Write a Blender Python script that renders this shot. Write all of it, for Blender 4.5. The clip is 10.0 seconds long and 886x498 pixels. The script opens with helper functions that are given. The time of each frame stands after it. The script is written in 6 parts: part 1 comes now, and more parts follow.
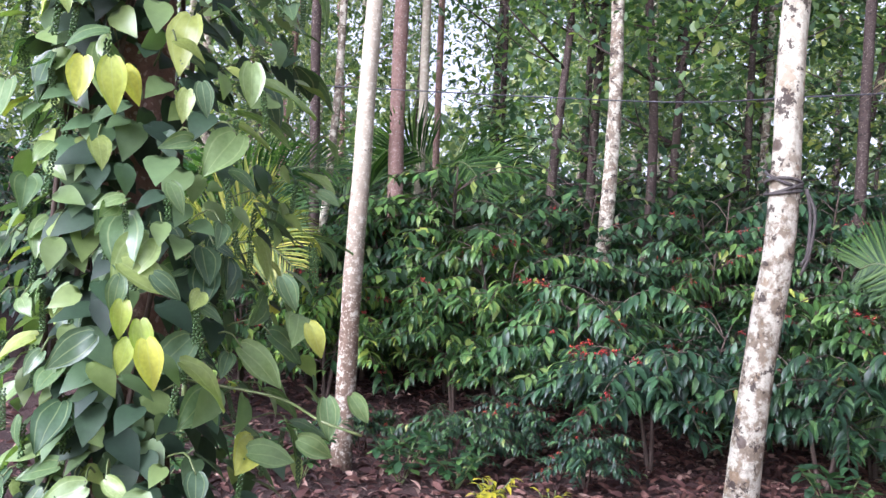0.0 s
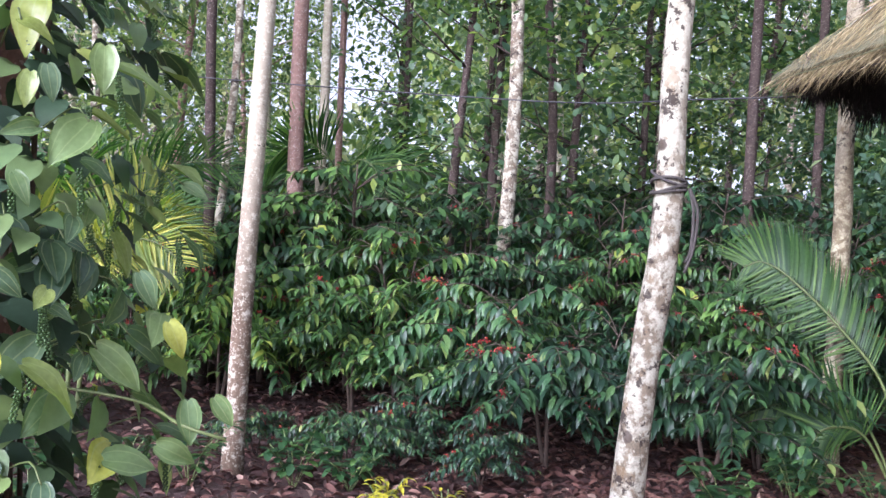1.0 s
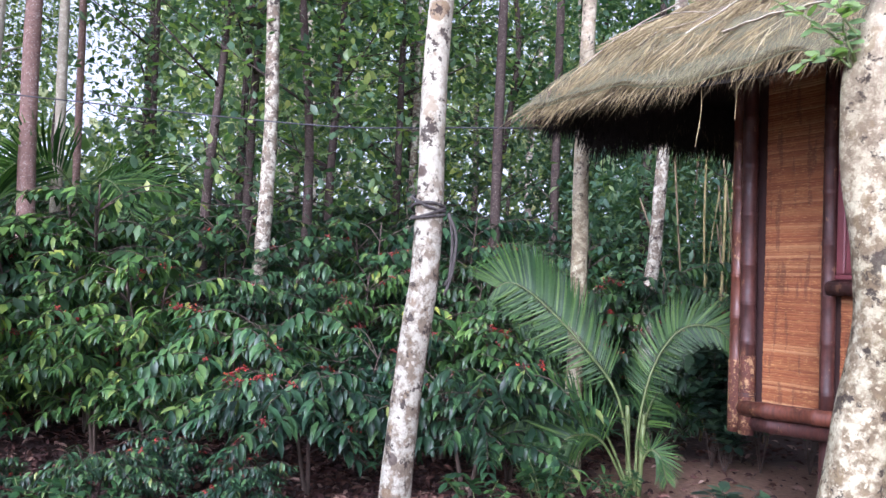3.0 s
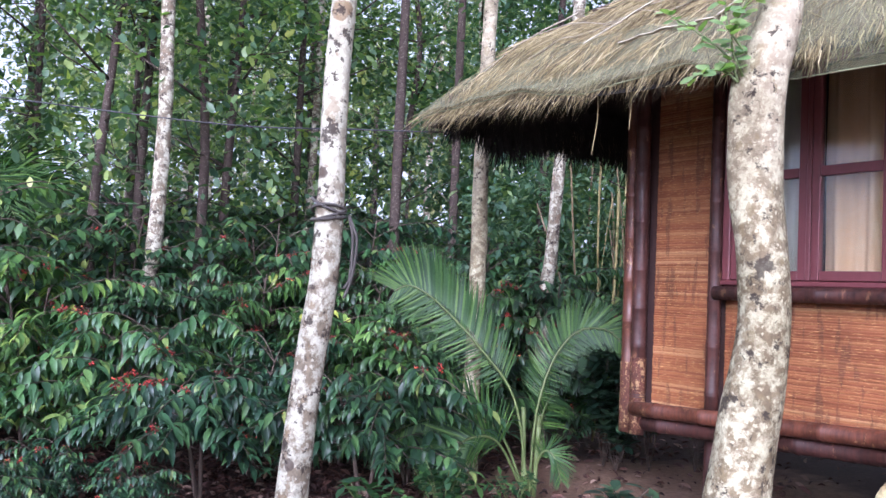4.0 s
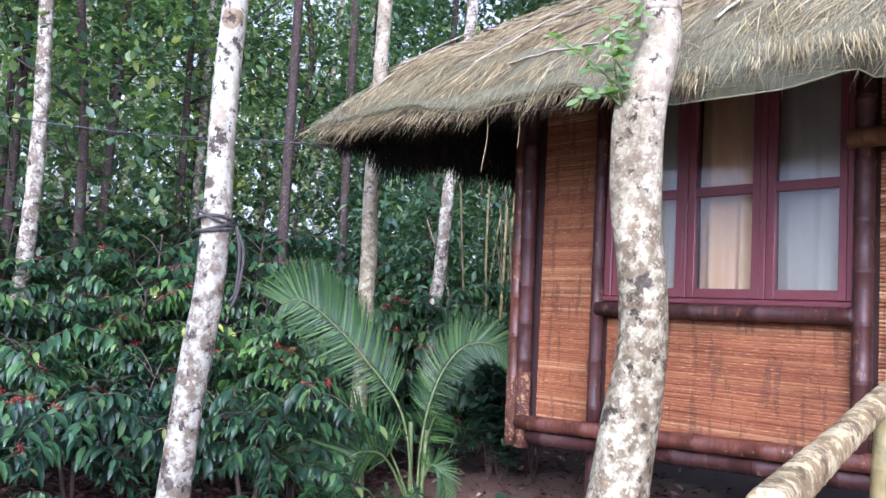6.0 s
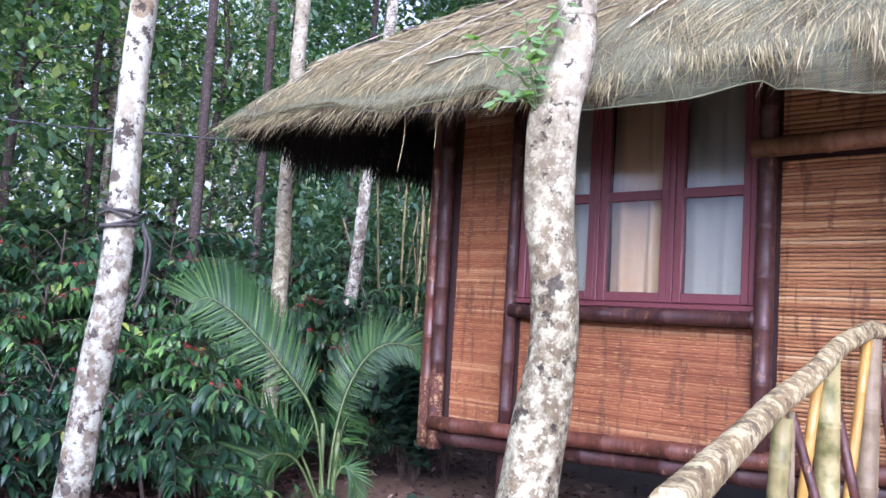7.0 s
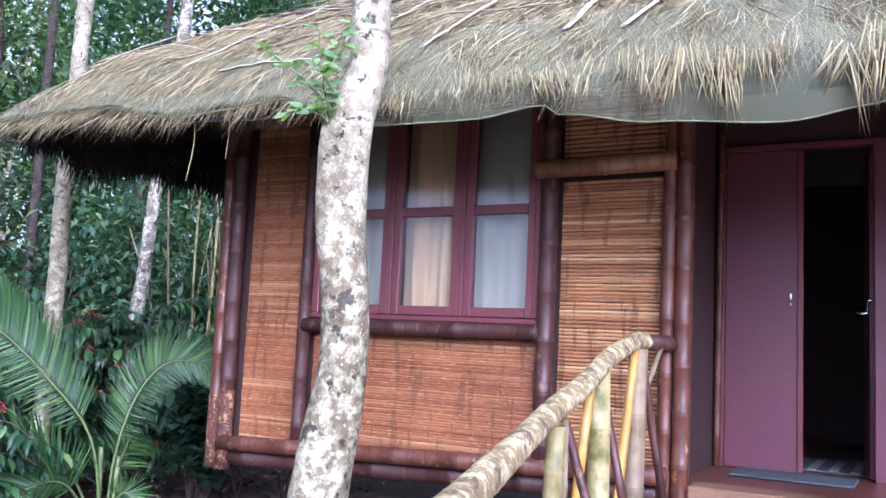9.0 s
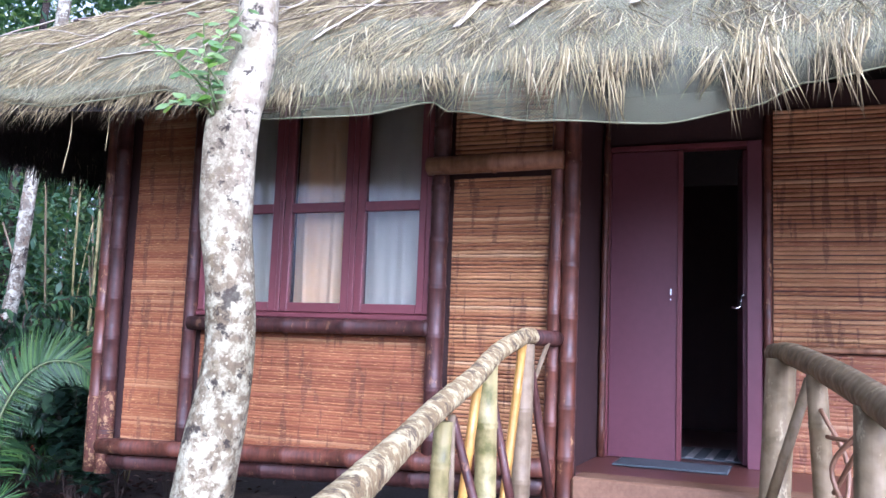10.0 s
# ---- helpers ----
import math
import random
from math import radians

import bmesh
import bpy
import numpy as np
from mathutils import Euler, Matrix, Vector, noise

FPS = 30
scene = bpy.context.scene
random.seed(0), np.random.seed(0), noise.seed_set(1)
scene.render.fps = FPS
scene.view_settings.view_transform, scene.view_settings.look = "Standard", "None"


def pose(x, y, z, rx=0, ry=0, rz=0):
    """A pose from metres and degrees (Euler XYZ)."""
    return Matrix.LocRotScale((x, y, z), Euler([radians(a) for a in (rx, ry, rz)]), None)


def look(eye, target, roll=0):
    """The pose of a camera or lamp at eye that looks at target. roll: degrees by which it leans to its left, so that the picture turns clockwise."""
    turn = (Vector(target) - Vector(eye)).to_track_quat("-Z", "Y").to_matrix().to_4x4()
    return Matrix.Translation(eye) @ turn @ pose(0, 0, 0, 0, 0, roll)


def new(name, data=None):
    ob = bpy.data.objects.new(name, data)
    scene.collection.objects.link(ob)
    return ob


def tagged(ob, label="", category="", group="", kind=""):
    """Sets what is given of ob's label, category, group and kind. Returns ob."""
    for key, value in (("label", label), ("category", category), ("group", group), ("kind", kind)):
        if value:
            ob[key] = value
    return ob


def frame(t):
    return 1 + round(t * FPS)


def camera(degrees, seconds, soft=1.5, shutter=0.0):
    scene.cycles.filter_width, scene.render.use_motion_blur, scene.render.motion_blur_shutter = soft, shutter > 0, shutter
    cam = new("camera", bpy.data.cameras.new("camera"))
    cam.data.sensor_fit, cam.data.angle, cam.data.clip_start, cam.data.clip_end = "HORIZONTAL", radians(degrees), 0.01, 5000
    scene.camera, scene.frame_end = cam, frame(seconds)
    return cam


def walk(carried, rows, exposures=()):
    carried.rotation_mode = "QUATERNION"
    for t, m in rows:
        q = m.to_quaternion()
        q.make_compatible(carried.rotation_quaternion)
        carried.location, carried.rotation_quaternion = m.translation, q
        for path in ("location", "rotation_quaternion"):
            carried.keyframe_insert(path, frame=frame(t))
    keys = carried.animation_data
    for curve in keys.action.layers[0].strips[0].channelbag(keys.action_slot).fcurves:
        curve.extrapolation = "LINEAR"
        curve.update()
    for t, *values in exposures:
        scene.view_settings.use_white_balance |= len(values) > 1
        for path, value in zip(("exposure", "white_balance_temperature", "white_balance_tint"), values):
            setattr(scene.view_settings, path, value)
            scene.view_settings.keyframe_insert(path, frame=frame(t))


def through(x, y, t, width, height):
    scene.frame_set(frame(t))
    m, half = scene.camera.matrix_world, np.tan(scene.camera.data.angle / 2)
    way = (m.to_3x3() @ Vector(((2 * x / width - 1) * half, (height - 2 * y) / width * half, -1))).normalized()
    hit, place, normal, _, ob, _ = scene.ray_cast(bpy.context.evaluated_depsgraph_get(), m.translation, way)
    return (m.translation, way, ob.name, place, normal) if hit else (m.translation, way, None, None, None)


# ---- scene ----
cam = camera(54.4, 10.0, soft=1.5)
PATH = [
    (0, (0.221, 0.783, 1.234), (-1.769, 0.982, 1.23), 3.1),
    (0.5, (0.197, 0.848, 1.231), (-1.776, 1.172, 1.242), 2.9),
    (1, (0.176, 0.881, 1.229), (-1.782, 1.288, 1.235), 3.2),
    (1.5, (0.161, 0.887, 1.239), (-1.733, 1.527, 1.279), 2.3),
    (2, (0.149, 0.85, 1.231), (-1.713, 1.581, 1.257), 2.0),
    (2.5, (0.133, 0.838, 1.237), (-1.7, 1.638, 1.275), 2.0),
    (3, (0.129, 0.843, 1.241), (-1.636, 1.78, 1.325), 2.3),
    (4.5, (0.11, 0.838, 1.241), (-1.496, 2.026, 1.344), 2.8),
    (5, (0.115, 0.848, 1.238), (-1.462, 2.073, 1.36), 3.0),
    (5.5, (0.119, 0.83, 1.24), (-1.409, 2.112, 1.378), 2.9),
    (7, (0.11, 0.859, 1.238), (-1.237, 2.329, 1.398), 3.4),
    (7.5, (0.111, 0.871, 1.239), (-1.123, 2.435, 1.408), 3.6),
    (8, (0.115, 0.877, 1.24), (-1.05, 2.493, 1.419), 3.6),
    (8.5, (0.127, 0.884, 1.241), (-0.947, 2.56, 1.44), 3.0),
    (9, (0.136, 0.897, 1.244), (-0.84, 2.63, 1.46), 2.8),
    (9.5, (0.149, 0.904, 1.245), (-0.726, 2.687, 1.482), 2.5),
    (10, (0.156, 0.915, 1.246), (-0.602, 2.753, 1.464), 2.2),
]
EXPOSURES = [(0, 1.5, 5450, 28.5), (3, 1.37, 5250, 29), (5, 1.43, 5100, 28), (8, 1.52, 4850, 28), (10, 1.64, 4750, 28)]
walk(cam, [(t, look(eye, target, roll)) for t, eye, target, roll in PATH], EXPOSURES)

# ---- light: bright hazy sky over open shade, a weak wide sun behind the viewer's right shoulder
SUN_ELEVATION, SUN_AZIMUTH = radians(30), radians(140)
world = bpy.data.worlds.new("sky")
scene.world = world
world.use_nodes = True
wn = world.node_tree.nodes
sky = wn.new("ShaderNodeTexSky")
sky.sky_type = "NISHITA"
sky.sun_disc = False
sky.sun_elevation = SUN_ELEVATION
sky.sun_rotation = SUN_AZIMUTH
sky.dust_density = 4.0
sky.air_density = 0.8
haze = wn.new("ShaderNodeHueSaturation")
haze.inputs["Saturation"].default_value = 0.2
world.node_tree.links.new(sky.outputs[0], haze.inputs["Color"])
world.node_tree.links.new(haze.outputs[0], wn["Background"].inputs[0])
wn["Background"].inputs[1].default_value = 0.15
sun = new("sun", bpy.data.lights.new("sun", "SUN"))
sun.data.energy = 1.2
sun.data.angle = radians(40)
sun.data.color = (1.0, 0.95, 0.86)
sun_from = Vector((math.sin(SUN_AZIMUTH) * math.cos(SUN_ELEVATION), math.cos(SUN_AZIMUTH) * math.cos(SUN_ELEVATION), math.sin(SUN_ELEVATION)))
sun.matrix_world = look(sun_from * 30, (0, 0, 0))


# ---- materials
def material(name):
    m = bpy.data.materials.new(name)
    m.use_nodes = True
    nt = m.node_tree
    return m, nt, nt.nodes["Principled BSDF"]


def node(nt, kind, **values):
    n = nt.nodes.new(kind)
    for key, value in values.items():
        n.inputs[key.replace("_", " ")].default_value = value
    return n


def ramp(nt, source, stops):
    r = nt.nodes.new("ShaderNodeValToRGB")
    els = r.color_ramp.elements
    while len(els) < len(stops):
        els.new(0.5)
    for el, (at, colour) in zip(els, stops):
        el.position, el.color = at, (*colour, 1)
    nt.links.new(source, r.inputs[0])
    return r.outputs[0]


def coords(nt, scale=(1, 1, 1), world_space=False):
    tc = nt.nodes.new("ShaderNodeTexCoord")
    mp = nt.nodes.new("ShaderNodeMapping")
    mp.inputs["Scale"].default_value = scale
    if world_space:
        geo = nt.nodes.new("ShaderNodeNewGeometry")
        nt.links.new(geo.outputs["Position"], mp.inputs[0])
    else:
        nt.links.new(tc.outputs["Object"], mp.inputs[0])
    return mp.outputs[0]


def noise_tex(nt, vec, scale, detail=4, rough=0.55):
    n = node(nt, "ShaderNodeTexNoise", Scale=scale, Detail=detail, Roughness=rough)
    nt.links.new(vec, n.inputs["Vector"])
    return n.outputs[0]


def mix(nt, fac, a, b, blend="MIX"):
    n = nt.nodes.new("ShaderNodeMix")
    n.data_type, n.blend_type = "RGBA", blend
    for socket, value in ((n.inputs[0], fac), (n.inputs[6], a), (n.inputs[7], b)):
        if isinstance(value, (int, float)):
            socket.default_value = value
        elif isinstance(value, tuple):
            socket.default_value = (*value, 1)
        else:
            nt.links.new(value, socket)
    return n.outputs[2]


def bump(nt, bsdf, height, strength, distance):
    b = node(nt, "ShaderNodeBump", Strength=strength, Distance=distance)
    nt.links.new(height, b.inputs["Height"])
    nt.links.new(b.outputs[0], bsdf.inputs["Normal"])


def leaf_material(name, stops, rough=0.4, through=0.25, glow=(1.0, 1.3, 0.4), by_object=False, vein=60, ribs=False, tone=False):
    """A glossy leaf: colour by leaf, mottling along it, light passing through."""
    m, nt, p = material(name)
    if by_object:
        rnd = nt.nodes.new("ShaderNodeObjectInfo").outputs["Random"]
    else:
        rnd = nt.nodes.new("ShaderNodeNewGeometry").outputs["Random Per Island"]
    colour = ramp(nt, rnd, stops)
    blot = noise_tex(nt, coords(nt), vein, 3)
    colour = mix(nt, 0.45, colour, ramp(nt, blot, [(0.3, (0.45, 0.5, 0.4)), (0.7, (1, 1, 1))]), "MULTIPLY")
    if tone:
        # some plants tinted yellower and brighter at random, standing in for sunlit bushes
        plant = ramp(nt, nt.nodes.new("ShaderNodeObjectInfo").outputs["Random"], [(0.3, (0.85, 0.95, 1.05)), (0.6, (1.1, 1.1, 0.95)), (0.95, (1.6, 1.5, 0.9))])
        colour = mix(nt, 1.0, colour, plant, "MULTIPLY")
    if ribs:
        # three pale ribs run from the stalk to the point
        sep = nt.nodes.new("ShaderNodeSeparateXYZ")
        nt.links.new(nt.nodes.new("ShaderNodeTexCoord").outputs["UV"], sep.inputs[0])
        value = sep.outputs["X"]
        for kind, number in (("MULTIPLY", 3.0), ("FRACT", 0.0), ("SUBTRACT", 0.5), ("ABSOLUTE", 0.0)):
            step = nt.nodes.new("ShaderNodeMath")
            step.operation = kind
            nt.links.new(value, step.inputs[0])
            step.inputs[1].default_value = number
            value = step.outputs[0]
        line = ramp(nt, value, [(0.03, (0.3, 0.3, 0.3)), (0.09, (0, 0, 0))])
        colour = mix(nt, line, colour, (0.42, 0.5, 0.22))
    nt.links.new(colour, p.inputs["Base Color"])
    p.inputs["Roughness"].default_value = rough
    p.inputs["Specular IOR Level"].default_value = 0.45
    tr = nt.nodes.new("ShaderNodeBsdfTranslucent")
    nt.links.new(mix(nt, 1.0, colour, glow, "MULTIPLY"), tr.inputs[0])
    ms = nt.nodes.new("ShaderNodeMixShader")
    ms.inputs[0].default_value = through
    nt.links.new(p.outputs[0], ms.inputs[1])
    nt.links.new(tr.outputs[0], ms.inputs[2])
    nt.links.new(ms.outputs[0], nt.nodes["Material Output"].inputs[0])
    return m


def bark_material(name, base, dark, pale, pale_at=0.56, dark_at=0.62, patch=9.0, rough=0.9, rust=None, upper=None, edge=0.05, upper_at=(1.7, 2.6), plates=0.0, big_moss=0.0):
    """Bark with ragged pale lichen crusts, round lichen plates, dark moss patches and fine cracks."""
    m, nt, p = material(name)
    plain = coords(nt)
    # ragged edges: the pattern's coordinates are shaken by a fine noise
    shake = node(nt, "ShaderNodeTexNoise", Scale=38.0, Detail=5.0, Roughness=0.65)
    nt.links.new(plain, shake.inputs["Vector"])
    add = nt.nodes.new("ShaderNodeVectorMath")
    add.operation = "MULTIPLY_ADD"
    nt.links.new(shake.outputs["Color"], add.inputs[0])
    add.inputs[1].default_value = (0.035, 0.035, 0.035)
    nt.links.new(plain, add.inputs[2])
    vec = add.outputs[0]
    tall = coords(nt, (1, 1, 0.8))
    ground_col = ramp(nt, noise_tex(nt, tall, 30, 7, 0.7), [(0.3, tuple(v * 0.6 for v in base)), (0.7, tuple(min(1, v * 1.25) for v in base))])
    spots = ramp(nt, noise_tex(nt, vec, patch, 8, 0.68), [(pale_at - edge, (0, 0, 0)), (pale_at + edge, (1, 1, 1))])
    grain = ramp(nt, noise_tex(nt, vec, 75, 4, 0.7), [(0.3, tuple(v * 0.72 for v in pale)), (0.65, tuple(min(1, v * 1.1) for v in pale))])
    colour = mix(nt, spots, ground_col, grain)

    def discs(scale, size, rarity):
        """Scattered uneven round spots; rarity from 0 to 1."""
        vor = node(nt, "ShaderNodeTexVoronoi", Scale=scale)
        nt.links.new(vec, vor.inputs["Vector"])
        near = ramp(nt, vor.outputs["Distance"], [(size - 0.05, (1, 1, 1)), (size, (0, 0, 0))])
        some = ramp(nt, vor.outputs["Color"], [(rarity, (0, 0, 0)), (rarity + 0.02, (1, 1, 1))])
        return mix(nt, 1.0, near, some, "MULTIPLY")

    colour = mix(nt, mix(nt, 0.6, (0, 0, 0), discs(patch * 3.1, 0.36, 0.55)), colour, tuple(min(1, v * 1.15) for v in pale))
    if upper:
        # the upper trunk is bare pale bark, the lower stained
        sep = nt.nodes.new("ShaderNodeSeparateXYZ")
        nt.links.new(plain, sep.inputs[0])
        wob = nt.nodes.new("ShaderNodeMath")
        wob.operation = "MULTIPLY_ADD"
        nt.links.new(noise_tex(nt, plain, 6, 5), wob.inputs[0])
        wob.inputs[1].default_value = 0.9
        nt.links.new(sep.outputs["Z"], wob.inputs[2])
        stops = nt.nodes.new("ShaderNodeMapRange")
        stops.inputs["From Min"].default_value, stops.inputs["From Max"].default_value = upper_at
        nt.links.new(wob.outputs[0], stops.inputs["Value"])
        colour = mix(nt, stops.outputs[0], colour, mix(nt, 0.48, colour, upper))
    if rust:
        rst = ramp(nt, noise_tex(nt, coords(nt, (1.3, 1.3, 1.1)), patch * 0.7, 3), [(0.6, (0, 0, 0)), (0.63, (1, 1, 1))])
        colour = mix(nt, mix(nt, 0.55, (0, 0, 0), rst), colour, rust)
    if plates:
        colour = mix(nt, mix(nt, 0.8, (0, 0, 0), discs(plates, 0.4, 0.76)), colour, rust or base)
        colour = mix(nt, mix(nt, 0.85, (0, 0, 0), discs(plates * 1.37, 0.33, 0.8)), colour, tuple(v * 1.8 for v in dark))
    moss = ramp(nt, noise_tex(nt, vec, patch * 0.8, 8, 0.72), [(dark_at - edge * 0.2, (0, 0, 0)), (dark_at + edge * 0.4, (0.92, 0.92, 0.92))])
    colour = mix(nt, moss, colour, dark)
    if big_moss:
        # broad dark stains, and whole stretches that are greyer and dirtier
        stain = ramp(nt, noise_tex(nt, vec, 7.5, 6, 0.7), [(big_moss, (0, 0, 0)), (big_moss + 0.05, (0.85, 0.85, 0.85))])
        colour = mix(nt, stain, colour, dark)
        dirt = ramp(nt, noise_tex(nt, plain, 3.2, 4, 0.6), [(0.38, (0.62, 0.6, 0.55)), (0.55, (1, 1, 1))])
        colour = mix(nt, 0.8, colour, dirt, "MULTIPLY")
    nt.links.new(colour, p.inputs["Base Color"])
    p.inputs["Roughness"].default_value = rough
    p.inputs["Specular IOR Level"].default_value = 0.2
    bump(nt, p, noise_tex(nt, vec, 60, 6), 0.7, 0.012)
    return m


def bamboo_material(name, a, b, rough=0.35, streak=40, stain=(0.3, 0.25, 0.2), stain_amount=0.35, worn=None):
    """A round cane: long streaks, blotches and a varnished or waxy skin."""
    m, nt, p = material(name)
    rnd = nt.nodes.new("ShaderNodeObjectInfo").outputs["Random"]
    vec = coords(nt, (1, 1, 0.06))
    st = ramp(nt, noise_tex(nt, vec, streak, 5), [(0.3, a), (0.7, b)])
    blot = ramp(nt, noise_tex(nt, coords(nt), 14, 5), [(0.45, (1, 1, 1)), (0.7, stain)])
    colour = mix(nt, stain_amount, st, blot, "MULTIPLY")
    colour = mix(nt, 0.5, colour, ramp(nt, rnd, [(0, (0.7, 0.7, 0.7)), (1, (1, 1, 1))]), "MULTIPLY")
    if worn:
        scuff = ramp(nt, noise_tex(nt, coords(nt, (1, 1, 0.5)), 17, 6, 0.7), [(0.61, (0, 0, 0)), (0.66, (1, 1, 1))])
        colour = mix(nt, mix(nt, 0.75, (0, 0, 0), scuff), colour, worn)
    nt.links.new(colour, p.inputs["Base Color"])
    nt.links.new(ramp(nt, noise_tex(nt, coords(nt), 25, 3), [(0.3, (rough * 0.7,) * 3), (0.8, (min(1, rough * 1.7),) * 3)]), p.inputs["Roughness"])
    bump(nt, p, noise_tex(nt, vec, 90, 3), 0.25, 0.004)
    return m


def plain_material(name, a, b, rough=0.6, scale=12, bump_scale=80, bump_strength=0.2):
    m, nt, p = material(name)
    vec = coords(nt, world_space=True)
    colour = mix(nt, 0.6, ramp(nt, noise_tex(nt, vec, scale, 6), [(0.3, a), (0.7, b)]), ramp(nt, noise_tex(nt, vec, scale * 7, 3), [(0.25, a), (0.75, b)]))
    nt.links.new(colour, p.inputs["Base Color"])
    p.inputs["Roughness"].default_value = rough
    bump(nt, p, noise_tex(nt, vec, bump_scale, 4), bump_strength, 0.004)
    return m


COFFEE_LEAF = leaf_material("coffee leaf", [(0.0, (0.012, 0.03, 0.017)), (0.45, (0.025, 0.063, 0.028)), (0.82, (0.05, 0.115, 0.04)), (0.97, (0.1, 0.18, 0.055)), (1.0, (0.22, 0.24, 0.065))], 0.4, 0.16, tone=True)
# copy of COFFEE_LEAF with sunlight on the young bushes put into its colour
SUNLIT_YOUNG_COFFEE_LEAF = leaf_material("sunlit young coffee leaf", [(0.0, (0.022, 0.055, 0.024)), (0.4, (0.05, 0.115, 0.04)), (0.8, (0.105, 0.205, 0.055)), (1.0, (0.26, 0.32, 0.08))], 0.4, 0.22, tone=True)
PEPPER_LEAF = leaf_material("pepper leaf", [(0.0, (0.06, 0.11, 0.06)), (0.45, (0.13, 0.21, 0.095)), (0.78, (0.22, 0.315, 0.11)), (0.93, (0.4, 0.46, 0.12)), (1.0, (0.55, 0.54, 0.09))], 0.26, 0.25, by_object=True, vein=9, ribs=True)
YOUNG_PEPPER_LEAF = leaf_material("young pepper leaf", [(0.0, (0.34, 0.44, 0.08)), (0.5, (0.55, 0.6, 0.12)), (1.0, (0.68, 0.66, 0.1))], 0.3, 0.35, by_object=True, vein=9, ribs=True)
MID_PEPPER_LEAF = leaf_material("green pepper leaf", [(0.0, (0.07, 0.13, 0.07)), (0.5, (0.155, 0.24, 0.105)), (0.88, (0.26, 0.35, 0.12)), (1.0, (0.42, 0.47, 0.12))], 0.3, 0.24, vein=30)
# darkened pepper leaf that paints the shade between the vine's outer leaves
SHADED_PEPPER_LEAF = leaf_material("shaded pepper leaf", [(0.0, (0.02, 0.042, 0.026)), (0.7, (0.042, 0.085, 0.04)), (1.0, (0.1, 0.16, 0.055))], 0.6, 0.15)
TREE_LEAF = leaf_material("tree leaf", [(0.0, (0.06, 0.115, 0.075)), (0.5, (0.12, 0.2, 0.11)), (0.85, (0.24, 0.34, 0.13)), (1.0, (0.45, 0.49, 0.14))], 0.3, 0.45)
FINE_LEAF = leaf_material("feathery leaf", [(0.0, (0.06, 0.125, 0.085)), (0.6, (0.12, 0.21, 0.12)), (1.0, (0.24, 0.31, 0.14))], 0.55, 0.45)
# paler than the near leaves: distance haze is mixed into this colour
HAZED_FAR_LEAF = leaf_material("hazed far leaf", [(0.0, (0.08, 0.13, 0.08)), (0.45, (0.17, 0.24, 0.13)), (0.8, (0.33, 0.38, 0.19)), (1.0, (0.52, 0.5, 0.25))], 0.5, 0.5)
PALM_LEAF = leaf_material("palm leaflet", [(0.0, (0.024, 0.066, 0.025)), (0.6, (0.058, 0.13, 0.034)), (1.0, (0.135, 0.235, 0.055))], 0.5, 0.34)
YELLOW_PALM_LEAF = leaf_material("yellow palm leaflet", [(0.0, (0.08, 0.16, 0.045)), (0.5, (0.28, 0.33, 0.055)), (1.0, (0.52, 0.48, 0.09))], 0.45, 0.35)
WEED_LEAF = leaf_material("weed leaf", [(0.0, (0.02, 0.06, 0.025)), (0.7, (0.045, 0.12, 0.04)), (1.0, (0.11, 0.21, 0.05))], 0.5, 0.3)
YELLOW_LEAF = leaf_material("yellow croton leaf", [(0.0, (0.35, 0.35, 0.03)), (1.0, (0.65, 0.55, 0.04))], 0.4, 0.3)
SHOOT_LEAF = leaf_material("young shoot leaf", [(0.0, (0.17, 0.28, 0.12)), (1.0, (0.36, 0.47, 0.2))], 0.45, 0.45)
LITTER = leaf_material("dead leaf", [(0.0, (0.028, 0.012, 0.01)), (0.5, (0.075, 0.03, 0.023)), (0.85, (0.15, 0.07, 0.05)), (1.0, (0.38, 0.26, 0.2))], 0.85, 0.05, (1, 0.8, 0.6))
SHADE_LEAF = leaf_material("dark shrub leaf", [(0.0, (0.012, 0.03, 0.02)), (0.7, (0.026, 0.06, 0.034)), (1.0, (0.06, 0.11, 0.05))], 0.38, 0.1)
BERRY, _nt, _p = material("ripe berry")
_nt.links.new(ramp(_nt, _nt.nodes.new("ShaderNodeNewGeometry").outputs["Random Per Island"], [(0, (0.08, 0.012, 0.01)), (0.6, (0.22, 0.022, 0.018)), (0.9, (0.42, 0.035, 0.025)), (1, (0.5, 0.13, 0.035))]), _p.inputs["Base Color"])
_p.inputs["Roughness"].default_value = 0.3
PEPPER_SPIKE = plain_material("green peppercorns", (0.02, 0.06, 0.015), (0.07, 0.14, 0.03), 0.45, 60)
TWIG = plain_material("brown twig", (0.04, 0.027, 0.02), (0.1, 0.07, 0.05), 0.85, 30)
GREEN_STEM = plain_material("green stem", (0.06, 0.1, 0.03), (0.16, 0.19, 0.06), 0.5, 20)
LICHEN_BARK = bark_material("lichen bark", (0.19, 0.155, 0.11), (0.04, 0.03, 0.025), (0.53, 0.5, 0.38), 0.52, 0.57, 11, 0.9, (0.2, 0.13, 0.08))
WHITE_BARK = bark_material("white lichen bark", (0.19, 0.155, 0.105), (0.04, 0.03, 0.024), (0.46, 0.44, 0.34), 0.49, 0.56, 13, 0.9, (0.2, 0.135, 0.07), upper=(0.5, 0.48, 0.36), upper_at=(2.3, 3.1), plates=6.5)
